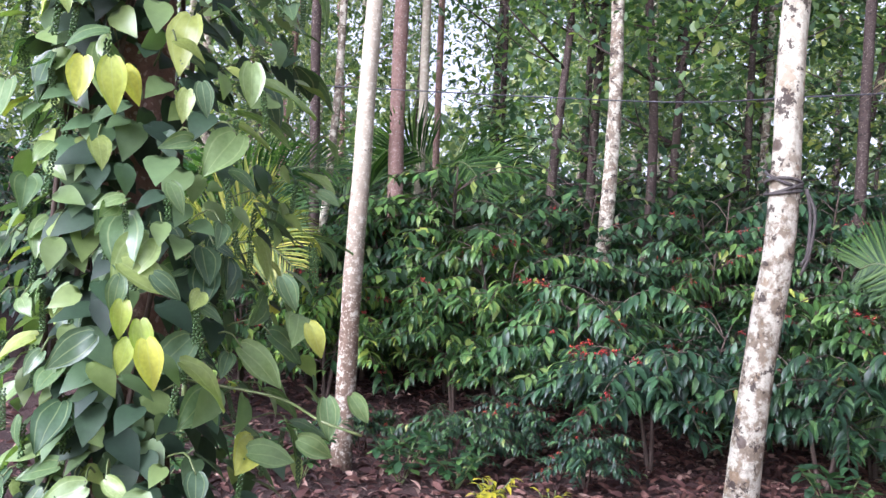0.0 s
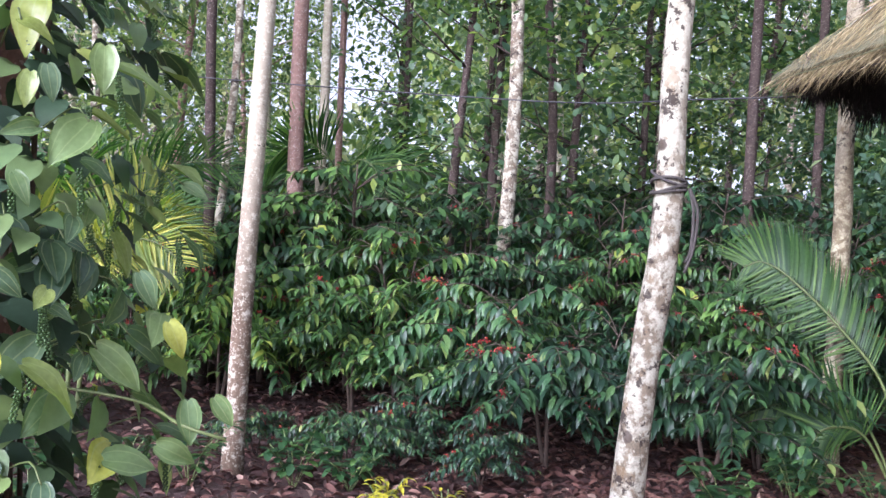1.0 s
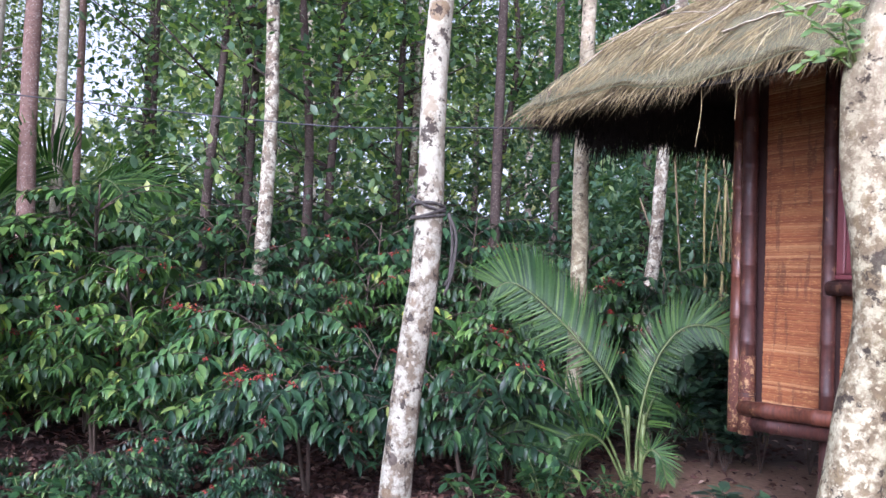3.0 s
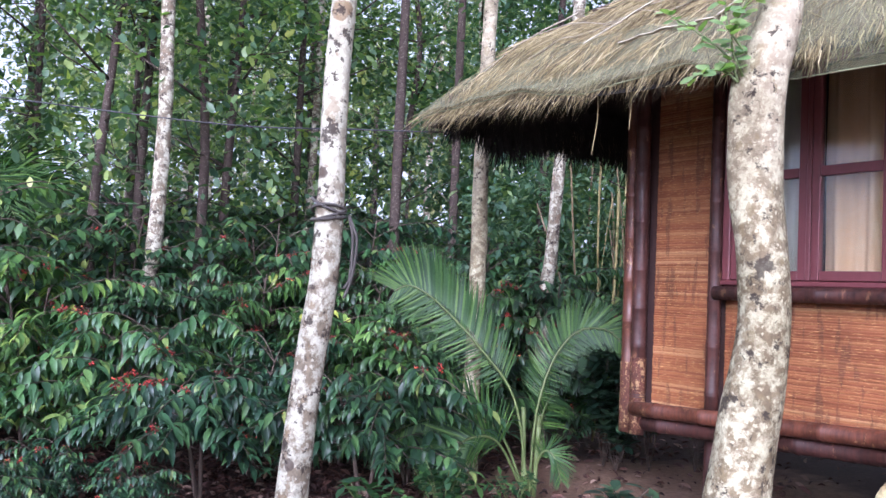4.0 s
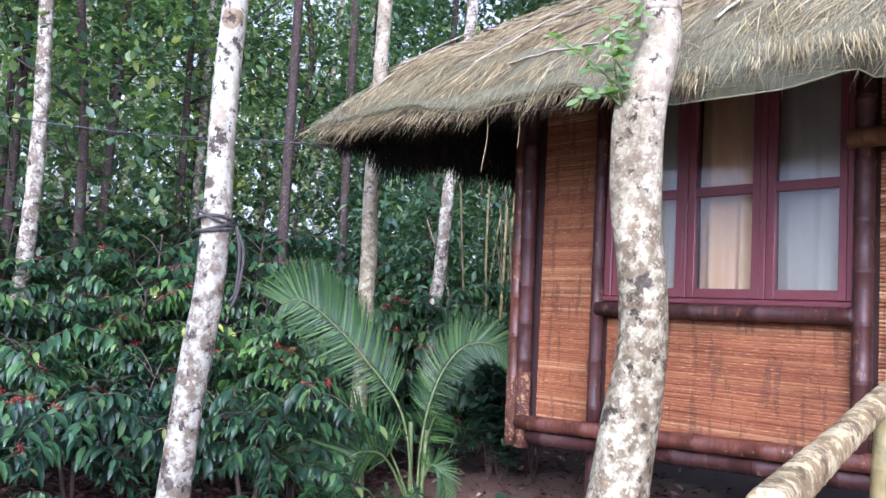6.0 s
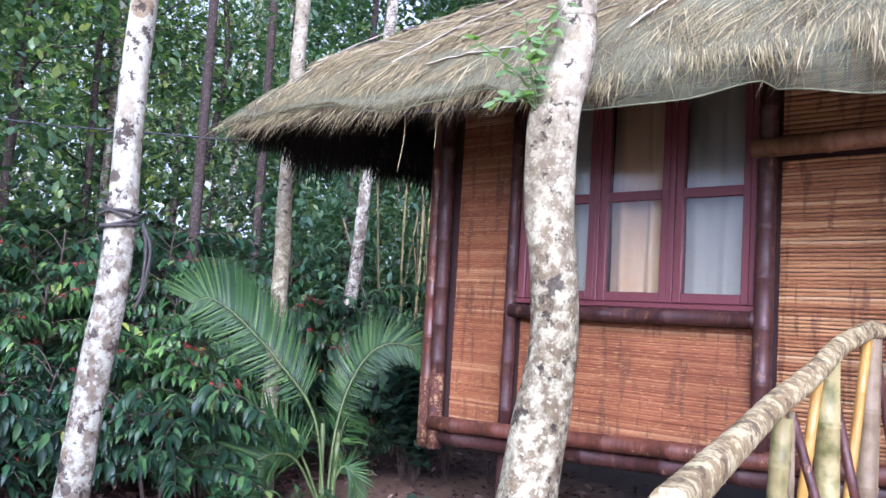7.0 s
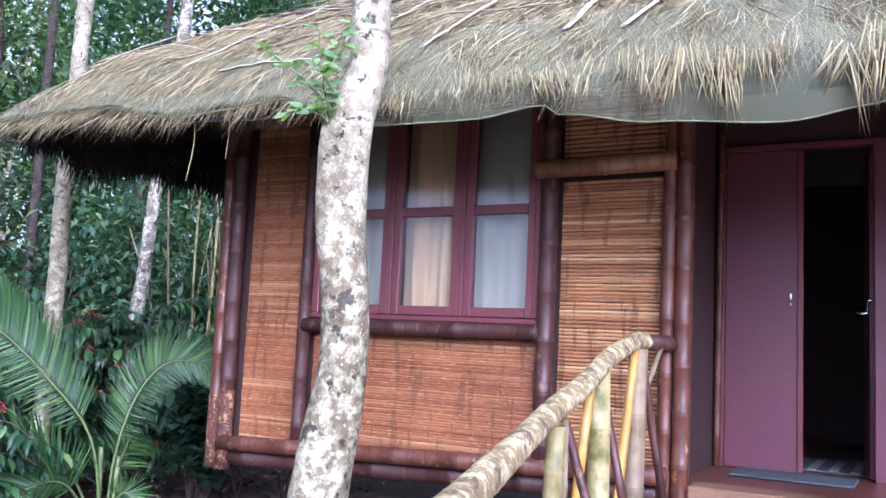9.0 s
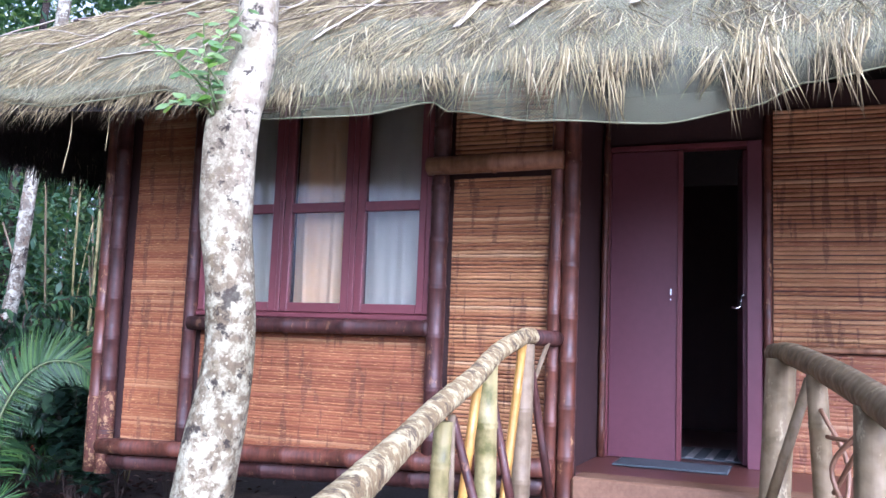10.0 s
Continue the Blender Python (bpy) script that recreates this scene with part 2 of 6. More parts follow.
LICHEN_BARK_FINE = bark_material("crusted lichen bark", (0.19, 0.15, 0.088), (0.036, 0.028, 0.022), (0.49, 0.455, 0.305), 0.52, 0.585, 17, 0.9, (0.2, 0.155, 0.08), edge=0.07, upper=(0.47, 0.41, 0.3), upper_at=(2.2, 3.1), big_moss=0.59)
SMOOTH_BARK = bark_material("grey brown bark", (0.16, 0.115, 0.078), (0.09, 0.066, 0.045), (0.5, 0.46, 0.36), 0.56, 0.64, 20, upper=(0.62, 0.58, 0.43), upper_at=(1.6, 2.9), edge=0.04)
RED_BARK = bark_material("reddish bark", (0.23, 0.145, 0.115), (0.09, 0.055, 0.045), (0.42, 0.36, 0.31), 0.64, 0.68, 18)
DARK_BARK = bark_material("dark bark", (0.062, 0.045, 0.037), (0.022, 0.018, 0.016), (0.2, 0.175, 0.15), 0.66, 0.6, 18)
DARK_CANE = bamboo_material("varnished dark cane", (0.036, 0.014, 0.011), (0.095, 0.032, 0.023), 0.5, 40, (0.35, 0.3, 0.3), 0.5, (0.22, 0.11, 0.055))
BROWN_CANE = bamboo_material("varnished brown cane", (0.065, 0.022, 0.013), (0.16, 0.052, 0.027), 0.46, 40, (0.3, 0.25, 0.2), 0.6, (0.42, 0.25, 0.11))
TAN_CANE = bamboo_material("tan log", (0.2, 0.095, 0.04), (0.34, 0.18, 0.085), 0.45, 30, (0.4, 0.3, 0.25), 0.5)
GREEN_CANE = bamboo_material("weathered green cane", (0.22, 0.18, 0.065), (0.38, 0.31, 0.13), 0.55, 20, (0.25, 0.3, 0.1), 0.9)
YELLOW_CANE = bamboo_material("yellow cane", (0.38, 0.2, 0.035), (0.55, 0.32, 0.07), 0.45, 25, (0.6, 0.5, 0.4), 0.6)
GREY_CANE = bamboo_material("grey weathered cane", (0.14, 0.1, 0.055), (0.27, 0.2, 0.115), 0.7, 25, (0.5, 0.45, 0.35), 0.7)
RAIL_BARK = bark_material("peeling rail bark", (0.25, 0.18, 0.085), (0.11, 0.078, 0.045), (0.52, 0.44, 0.24), 0.52, 0.56, 17, 0.75)
GREY_WOOD = bamboo_material("grey brown pole", (0.12, 0.085, 0.042), (0.25, 0.185, 0.095), 0.7, 22, (0.45, 0.45, 0.3), 0.8, (0.34, 0.28, 0.16))
MAROON = plain_material("maroon gloss paint", (0.12, 0.031, 0.034), (0.155, 0.043, 0.045), 0.42, 5, 40, 0.06)
MAROON_DOOR = plain_material("maroon door paint", (0.11, 0.036, 0.048), (0.14, 0.048, 0.06), 0.42, 3, 40, 0.06)
FLOOR_PAINT = plain_material("red floor paint", (0.1, 0.036, 0.026), (0.16, 0.06, 0.042), 0.35, 6)
STEP_WOOD = plain_material("worn step board", (0.14, 0.07, 0.035), (0.25, 0.14, 0.075), 0.55, 8)
MAT_CLOTH = plain_material("blue grey mat cloth", (0.05, 0.06, 0.068), (0.085, 0.098, 0.105), 0.95, 40)
STRIPE_CLOTH = plain_material("pale stripe cloth", (0.22, 0.21, 0.2), (0.34, 0.32, 0.3), 0.95, 40)
CREAM_CLOTH = plain_material("cream curtain cloth", (0.8, 0.5, 0.25), (0.9, 0.68, 0.42), 0.9, 7)
WHITE_CLOTH = plain_material("pale grey curtain cloth", (0.47, 0.44, 0.34), (0.54, 0.51, 0.4), 0.9, 4)
STEEL, _nt, _p = material("bright steel")
_p.inputs["Metallic"].default_value, _p.inputs["Roughness"].default_value = 1.0, 0.25
_p.inputs["Base Color"].default_value = (0.8, 0.8, 0.78, 1)
CABLE, _nt, _p = material("black cable")
_p.inputs["Base Color"].default_value, _p.inputs["Roughness"].default_value = (0.03, 0.03, 0.035, 1), 0.5
ROPE = plain_material("dark old rope", (0.03, 0.027, 0.024), (0.09, 0.08, 0.07), 0.95, 60)

# woven cane strips: each strip its own tone, dark joints scattered along it
SLAT, nt, p = material("woven cane strip")
_oi = nt.nodes.new("ShaderNodeObjectInfo").outputs["Random"]
base = ramp(nt, _oi, [(0, (0.25, 0.085, 0.035)), (0.5, (0.315, 0.118, 0.047)), (0.88, (0.37, 0.158, 0.064)), (1, (0.5, 0.285, 0.14))])
wv = coords(nt, (1.2, 1, 60), True)
base = mix(nt, 0.75, base, ramp(nt, noise_tex(nt, wv, 5, 5, 0.7), [(0.28, (0.62, 0.56, 0.5)), (0.6, (1, 1, 1))]), "MULTIPLY")
stain = ramp(nt, noise_tex(nt, coords(nt, (17, 0, 2.6), True), 1.0, 3, 0.55), [(0.555, (0, 0, 0)), (0.61, (1, 1, 1))])
base = mix(nt, mix(nt, 0.6, (0, 0, 0), stain), base, (0.12, 0.045, 0.025))
base = mix(nt, 0.7, base, ramp(nt, noise_tex(nt, coords(nt, (1.1, 0, 1.6), True), 2.0, 5, 0.6), [(0.35, (0.6, 0.55, 0.5)), (0.65, (1.05, 1.05, 1.05))]), "MULTIPLY")
pale = ramp(nt, noise_tex(nt, coords(nt, (9, 9, 120), True), 2.2, 3, 0.6), [(0.6, (0, 0, 0)), (0.67, (1, 1, 1))])
base = mix(nt, mix(nt, 0.75, (0, 0, 0), pale), base, (0.66, 0.4, 0.16))
nt.links.new(base, p.inputs["Base Color"])
p.inputs["Roughness"].default_value = 0.38
bump(nt, p, noise_tex(nt, coords(nt, (1, 1, 40), True), 12, 3), 0.3, 0.003)

PALE_SLAT = SLAT.copy()
PALE_SLAT.name = "peeled cane strip"
for _n in PALE_SLAT.node_tree.nodes:
    if _n.bl_idname == "ShaderNodeValToRGB" and abs(_n.color_ramp.elements[0].color[0] - 0.25) < 0.001:
        for _el, _c in zip(_n.color_ramp.elements, ((0.34, 0.145, 0.058), (0.46, 0.225, 0.092), (0.56, 0.32, 0.145), (0.68, 0.46, 0.25))):
            _el.color = (*_c, 1)
PEELED = bark_material("peeling cane skin", (0.1, 0.038, 0.024), (0.05, 0.02, 0.016), (0.34, 0.21, 0.1), 0.56, 0.6, 22, 0.6, edge=0.03)
PANEL_BACK = plain_material("brown panel board", (0.18, 0.068, 0.03), (0.26, 0.1, 0.045), 0.7, 9)
BACKING = plain_material("dark wall board", (0.03, 0.014, 0.014), (0.055, 0.025, 0.021), 0.7, 9)

# thatch
def straw_material(name, stops):
    m, nt, p = material(name)
    rnd = nt.nodes.new("ShaderNodeNewGeometry").outputs["Random Per Island"]
    c = mix(nt, 0.4, ramp(nt, rnd, stops), ramp(nt, noise_tex(nt, coords(nt, world_space=True), 2.2, 4), [(0.35, (0.55, 0.5, 0.45)), (0.65, (1, 1, 1))]), "MULTIPLY")
    nt.links.new(c, p.inputs["Base Color"])
    p.inputs["Roughness"].default_value = 0.75
    return m


STRAW = straw_material("straw", [(0, (0.09, 0.068, 0.035)), (0.35, (0.26, 0.205, 0.095)), (0.85, (0.44, 0.36, 0.175)), (1, (0.6, 0.52, 0.32))])
# darkened copy of STRAW, the eave's shadow put into its colour
SHADED_STRAW = straw_material("shaded dark straw", [(0, (0.05, 0.035, 0.025)), (0.7, (0.13, 0.095, 0.065)), (1, (0.3, 0.23, 0.16))])
THATCH, nt, p = material("packed thatch")
tv = coords(nt, (9, 3, 3), True)
c = ramp(nt, noise_tex(nt, tv, 9, 7, 0.7), [(0.3, (0.06, 0.04, 0.024)), (0.5, (0.22, 0.165, 0.1)), (0.72, (0.42, 0.33, 0.21))])
c = mix(nt, 0.5, c, ramp(nt, noise_tex(nt, coords(nt, world_space=True), 1.6, 4), [(0.35, (0.5, 0.45, 0.4)), (0.65, (1, 1, 1))]), "MULTIPLY")
nt.links.new(c, p.inputs["Base Color"])
p.inputs["Roughness"].default_value = 0.9
bump(nt, p, noise_tex(nt, tv, 14, 6), 0.9, 0.03)
# near-black underside: the eave's shade is put into the colour
SHADED_THATCH = plain_material("shade dark thatch underside", (0.01, 0.008, 0.008), (0.026, 0.02, 0.017), 0.95, 20)
BATTEN = bamboo_material("bleached split cane", (0.42, 0.36, 0.26), (0.6, 0.53, 0.41), 0.6, 30, (0.6, 0.55, 0.5), 0.5)

NET, nt, p = material("green netting")
p.inputs["Base Color"].default_value = (0.2, 0.205, 0.12, 1)
p.inputs["Roughness"].default_value = 0.7
# two families of threads cross on the diagonal
vv = nt.nodes.new("ShaderNodeSeparateXYZ")
nt.links.new(nt.nodes.new("ShaderNodeTexCoord").outputs["UV"], vv.inputs[0])


def calc(kind, a, b):
    n = nt.nodes.new("ShaderNodeMath")
    n.operation = kind
    for socket, value in zip(n.inputs, (a, b)):
        if isinstance(value, float):
            socket.default_value = value
        else:
            nt.links.new(value, socket)
    return n.outputs[0]


threads = [calc("PINGPONG", calc("MULTIPLY", calc(kind, vv.outputs["X"], vv.outputs["Y"]), 62.0), 0.5) for kind in ("ADD", "SUBTRACT")]
hole = ramp(nt, calc("MINIMUM", *threads), [(0.12, (0.6, 0.6, 0.6)), (0.2, (0.14, 0.14, 0.14))])
tp = nt.nodes.new("ShaderNodeBsdfTransparent")
ms = nt.nodes.new("ShaderNodeMixShader")
nt.links.new(hole, ms.inputs[0])
nt.links.new(tp.outputs[0], ms.inputs[1])
nt.links.new(p.outputs[0], ms.inputs[2])
nt.links.new(ms.outputs[0], nt.nodes["Material Output"].inputs[0])

GLASS, nt, p = material("window glass")
gl = node(nt, "ShaderNodeBsdfGlossy", Roughness=0.06)
tp = node(nt, "ShaderNodeBsdfTransparent", Color=(0.93, 0.95, 0.95, 1))
fr = node(nt, "ShaderNodeFresnel", IOR=1.5)
ms = nt.nodes.new("ShaderNodeMixShader")
nt.links.new(fr.outputs[0], ms.inputs[0])
nt.links.new(tp.outputs[0], ms.inputs[1])
nt.links.new(gl.outputs[0], ms.inputs[2])
nt.links.new(ms.outputs[0], nt.nodes["Material Output"].inputs[0])

SOIL, nt, p = material("leaf strewn soil")
sv = coords(nt, world_space=True)
c = mix(nt, 0.55, ramp(nt, noise_tex(nt, sv, 1.3, 6), [(0.3, (0.025, 0.013, 0.011)), (0.7, (0.06, 0.03, 0.023))]), ramp(nt, noise_tex(nt, sv, 26, 6, 0.7), [(0.3, (0.02, 0.01, 0.009)), (0.72, (0.11, 0.06, 0.045))]))
# bare dry earth beside the cottage
gap = nt.nodes.new("ShaderNodeVectorMath")
gap.operation = "DISTANCE"
nt.links.new(sv, gap.inputs[0])
gap.inputs[1].default_value = (-4.7, 6.5, -0.2)
ragged = nt.nodes.new("ShaderNodeMath")
ragged.operation = "MULTIPLY_ADD"
nt.links.new(noise_tex(nt, sv, 3.5, 5), ragged.inputs[0])
ragged.inputs[1].default_value = 1.2
nt.links.new(gap.outputs["Value"], ragged.inputs[2])
patch = nt.nodes.new("ShaderNodeMapRange")
patch.inputs["From Min"].default_value, patch.inputs["From Max"].default_value = 2.5, 2.0
nt.links.new(ragged.outputs[0], patch.inputs["Value"])
dry = ramp(nt, noise_tex(nt, sv, 18, 6, 0.7), [(0.3, (0.14, 0.078, 0.046)), (0.7, (0.31, 0.185, 0.115))])
c = mix(nt, patch.outputs[0], c, dry)
# unseen earth before the cottage, added pale to bounce light; ragged edge towards plantation
bounce_at = nt.nodes.new("ShaderNodeSeparateXYZ")
nt.links.new(sv, bounce_at.inputs[0])
bounce_rag = nt.nodes.new("ShaderNodeMath")
bounce_rag.operation = "MULTIPLY_ADD"
nt.links.new(noise_tex(nt, sv, 1.1, 7, 0.62), bounce_rag.inputs[0])
bounce_rag.inputs[1].default_value = 3.4
nt.links.new(bounce_at.outputs["X"], bounce_rag.inputs[2])
bounce_edge = nt.nodes.new("ShaderNodeMapRange")
bounce_edge.inputs["From Min"].default_value, bounce_edge.inputs["From Max"].default_value = -0.7, 0.5
nt.links.new(bounce_rag.outputs[0], bounce_edge.inputs["Value"])
bounce_soil = mix(nt, 0.5, ramp(nt, noise_tex(nt, sv, 14, 6, 0.7), [(0.3, (0.19, 0.125, 0.08)), (0.7, (0.36, 0.255, 0.175))]), ramp(nt, noise_tex(nt, sv, 0.9, 5, 0.6), [(0.35, (0.2, 0.13, 0.085)), (0.65, (0.38, 0.275, 0.19))]))
c = mix(nt, bounce_edge.outputs[0], c, bounce_soil)
nt.links.new(c, p.inputs["Base Color"])
p.inputs["Roughness"].default_value = 0.95
bump(nt, p, noise_tex(nt, sv, 30, 6), 0.9, 0.03)


# ---- mesh helpers
def link_mesh(name, verts, faces, mat, parent=None, smooth=True, label=""):
    me = bpy.data.meshes.new(name)
    me.from_pydata([tuple(v) for v in verts], [], [tuple(f) for f in faces])
    if smooth:
        me.polygons.foreach_set("use_smooth", [True] * len(me.polygons))
    me.materials.append(mat)
    ob = new(name, me)
    if parent:
        ob.parent = parent
    if label:
        ob["label"] = label
    return ob


def part(name, bm, mat, parent, label=""):
    me = bpy.data.meshes.new(name)
    bm.to_mesh(me)
    bm.free()
    me.materials.append(mat)
    ob = new(name, me)
    ob.parent = parent
    if label:
        ob["label"] = label
    return ob


def thing(name, label, category, group="", at=(0, 0, 0)):
    ob = new(name)
    ob.location = at
    ob.empty_display_size = 0.1
    return tagged(ob, label, category, group)


def joined(pieces):
    """One list of verts and faces from several."""
    verts, faces, k = [], [], 0
    for v, f in pieces:
        verts.extend(v)
        faces.extend([tuple(i + k for i in q) for q in f])
        k += len(v)
    return verts, faces


def spline(points, per=6):
    """A smooth line through points (Catmull-Rom)."""
    pts = [Vector(p) for p in points]
    if len(pts) < 3:
        return [pts[0].lerp(pts[-1], i / per) for i in range(per + 1)]
    ext = [pts[0] * 2 - pts[1]] + pts + [pts[-1] * 2 - pts[-2]]
    out = []
    for i in range(1, len(ext) - 2):
        p0, p1, p2, p3 = ext[i - 1:i + 3]
        for j in range(per):
            t = j / per
            out.append(0.5 * ((2 * p1) + (p2 - p0) * t + (2 * p0 - 5 * p1 + 4 * p2 - p3) * t * t + (3 * p1 - p0 - 3 * p2 + p3) * t ** 3))
    out.append(pts[-1])
    return out


def tube(line, radius, sides=10, rough=0.0, seed=0, rings=()):
    """A closed tube along a line; radius is a function of 0..1 or a number."""
    verts, faces = [], []
    n = len(line)
    side = None
    for i, c in enumerate(line):
        d = (line[min(i + 1, n - 1)] - line[max(i - 1, 0)]).normalized()
        if side is None:
            side = d.orthogonal().normalized()
        side = (side - d * side.dot(d)).normalized()
        other = d.cross(side)
        r0 = radius(i / (n - 1)) if callable(radius) else radius
        for k in range(sides):
            a = 2 * math.pi * k / sides
            r = r0
            if rough:
                r *= 1 + rough * noise.noise(Vector((math.cos(a) * 1.3 + seed * 7.1, math.sin(a) * 1.3, c.z * 3.0 + c.x + c.y)))
            verts.append(c + (side * math.cos(a) + other * math.sin(a)) * r)
    for i in range(n - 1):
        for k in range(sides):
            k2 = (k + 1) % sides
            faces.append((i * sides + k, i * sides + k2, (i + 1) * sides + k2, (i + 1) * sides + k))
    faces.append(tuple(range(sides))[::-1])
    faces.append(tuple(range((n - 1) * sides, n * sides)))
    return verts, faces


def cane(a, b, r, node_gap=0.28, sides=10, seed=0, bend=0.0):
    """A bamboo cane from a to b with swollen nodes."""
    a, b = Vector(a), Vector(b)
    length = (b - a).length
    rnd = random.Random(seed)
    off = rnd.uniform(0.3, 0.9) * node_gap
    marks = {0.0: 1.0, 1.0: 0.97}
    s = off
    while s < length - 0.02:
        for ds, k in ((-0.014, 1.0), (-0.006, 1.12), (0.0, 0.98), (0.006, 1.13), (0.015, 1.0)):
            marks[max(0.001, min(0.999, (s + ds) / length))] = k
        s += node_gap * rnd.uniform(0.85, 1.15)
    ts = sorted(marks)
    side = (b - a).normalized().orthogonal()
    line = [a.lerp(b, t) + side * (bend * math.sin(math.pi * t)) for t in ts]
    index = {round(i / (len(ts) - 1), 6): marks[t] for i, t in enumerate(ts)}
    return tube(line, lambda u: r * index[round(u, 6)], sides)


def box(lo, hi, bevel=0.006):
    bm = bmesh.new()
    bmesh.ops.create_cube(bm, size=1.0)
    size = [h - l for l, h in zip(lo, hi)]
    mid = [(h + l) / 2 for l, h in zip(lo, hi)]
    bmesh.ops.scale(bm, vec=size, verts=bm.verts)
    bmesh.ops.translate(bm, vec=mid, verts=bm.verts)
    if bevel:
        bmesh.ops.bevel(bm, geom=bm.edges[:], offset=min(bevel, min(size) * 0.3), segments=1, affect="EDGES")
    return bm


# leaf outlines: stations along the leaf with half width, height of the midrib and of the margin
def leaf_shape(stations):
    verts, faces = [], []
    rows = []
    for y, w, zc, ze in stations:
        if w == 0:
            verts.append((0, y, zc))
            rows.append((len(verts) - 1,))
        else:
            verts += [(-w, y, ze), (0, y, zc), (w, y, ze)]
            rows.append((len(verts) - 3, len(verts) - 2, len(verts) - 1))
    for a, b in zip(rows, rows[1:]):
        if len(a) == 1:
            faces += [(a[0], b[1], b[0]), (a[0], b[2], b[1])]
        elif len(b) == 1:
            faces += [(a[0], a[1], b[0]), (a[1], a[2], b[0])]
        else:
            faces += [(a[0], a[1], b[1], b[0]), (a[1], a[2], b[2], b[1])]
    return np.array(verts, float), faces


LANCE = leaf_shape([(0, 0, 0, 0), (0.18, 0.11, 0.03, 0.06), (0.42, 0.168, 0.03, 0.08), (0.68, 0.13, -0.03, 0.03), (0.88, 0.055, -0.13, -0.1), (1, 0, -0.22, 0)])
LANCE_FAR = leaf_shape([(0, 0, 0, 0), (0.45, 0.24, 0.0, 0.06), (1, 0, -0.08, 0)])
OVAL = leaf_shape([(0, 0, 0, 0), (0.45, 0.27, 0.0, 0.05), (0.8, 0.2, -0.03, 0.0), (1, 0, -0.08, 0)])
ROUND = leaf_shape([(0, 0, 0, 0), (0.15, 0.26, 0.0, 0.04), (0.5, 0.4, 0.0, 0.05), (0.85, 0.24, 0.0, 0.02), (1, 0, -0.03, 0)])
STRIP = leaf_shape([(0, 0, 0, 0), (0.15, 0.019, 0, 0.005), (0.55, 0.022, -0.02, -0.014), (1, 0, -0.25, 0)])


def leaf_cloud(places, shape):
    """Verts and faces of many leaves. places: (point, way, up, length)."""
    tmpl, fcs = shape
    k = len(places)
    P = np.array([p[0] for p in places], float)
    D = np.array([p[1] for p in places], float)
    U = np.array([p[2] for p in places], float)
    S = np.array([p[3] for p in places], float)
    D /= np.linalg.norm(D, axis=1)[:, None]
    X = np.cross(D, U)
    X /= np.linalg.norm(X, axis=1)[:, None] + 1e-9
    Z = np.cross(X, D)
    V = P[:, None] + S[:, None, None] * (tmpl[None, :, 0:1] * X[:, None] + tmpl[None, :, 1:2] * D[:, None] + tmpl[None, :, 2:3] * Z[:, None])
    n = len(tmpl)
    faces = [tuple(i + j * n for i in f) for j in range(k) for f in fcs]
    return V.reshape(-1, 3).tolist(), faces


def berry_cloud(points, radius):
    octa = np.array([(1, 0, 0), (0, 1, 0), (-1, 0, 0), (0, -1, 0), (0, 0, 1.1), (0, 0, -1.1), (.7, .7, .0), (-.7, .7, 0), (-.7, -.7, 0), (.7, -.7, 0)], float)
    ring = [0, 6, 1, 7, 2, 8, 3, 9]
    fcs = [(ring[i], ring[(i + 1) % 8], 4) for i in range(8)] + [(ring[(i + 1) % 8], ring[i], 5) for i in range(8)]
    P = np.array(points, float)
    V = P[:, None] + octa[None] * radius
    return V.reshape(-1, 3).tolist(), [tuple(i + j * 10 for i in f) for j in range(len(P)) for f in fcs]


def ground_z(x, y):
    """The lie of the land: a flat yard, a shallow dip in the plantation, a rise beyond."""
    d = max(0.0, -x - 3.2)
    z = -0.2 - 0.06 * min(d, 3.2) + 0.1 * max(0.0, d - 4.2)
    far = math.hypot(x, y)
    z = min(z, 1.3 + 0.01 * far) if far < 60 else 1.9
    return z + 0.05 * noise.noise(Vector((x * 0.7, y * 0.7, 0))) + 0.02 * noise.noise(Vector((x * 2.3, y * 2.3, 4)))


# ---- ground
def build_ground():
    # fine near the viewer, coarse out to the horizon
    steps = [0]
    while steps[-1] < 900:
        steps.append(steps[-1] + max(0.35, steps[-1] * 0.09))
    axis = [-s for s in steps[:0:-1]] + steps
    verts = [(x - 3, y + 3, ground_z(x - 3, y + 3)) for y in axis for x in axis]
    n = len(axis)
    faces = [(j * n + i, j * n + i + 1, (j + 1) * n + i + 1, (j + 1) * n + i) for j in range(n - 1) for i in range(n - 1)]
    ob = link_mesh("ground", verts, faces, SOIL)
    tagged(ob, "reddish brown plantation soil strewn with dead leaves", "ground", kind="structure")
    rnd = random.Random(5)
    places = []
    for _ in range(19000):
        x, y = (rnd.uniform(-10, -3.4) + abs(rnd.gauss(0, 0.7)), rnd.gauss(3.2, 2.6)) if _ < 18400 else (rnd.uniform(-6, 6), rnd.uniform(-6, 5))
        if y > 5.4 and x > -3.9 or y > 5.3 and x > -6.0 and rnd.random() < 0.8:
            continue
        a = rnd.uniform(0, 6.28)
        places.append(((x, y, ground_z(x, y) + rnd.uniform(0.005, 0.03)), (math.cos(a), math.sin(a), rnd.uniform(-0.25, 0.7)), (rnd.uniform(-1.3, 1.3), rnd.uniform(-1.3, 1.3), 1), rnd.uniform(0.05, 0.13)))
    v, f = leaf_cloud(places, LANCE)
    tagged(link_mesh("leaf_litter", v, f, LITTER), "dry brown fallen leaves lying on the soil", "leaf litter", kind="stuff")


build_ground()


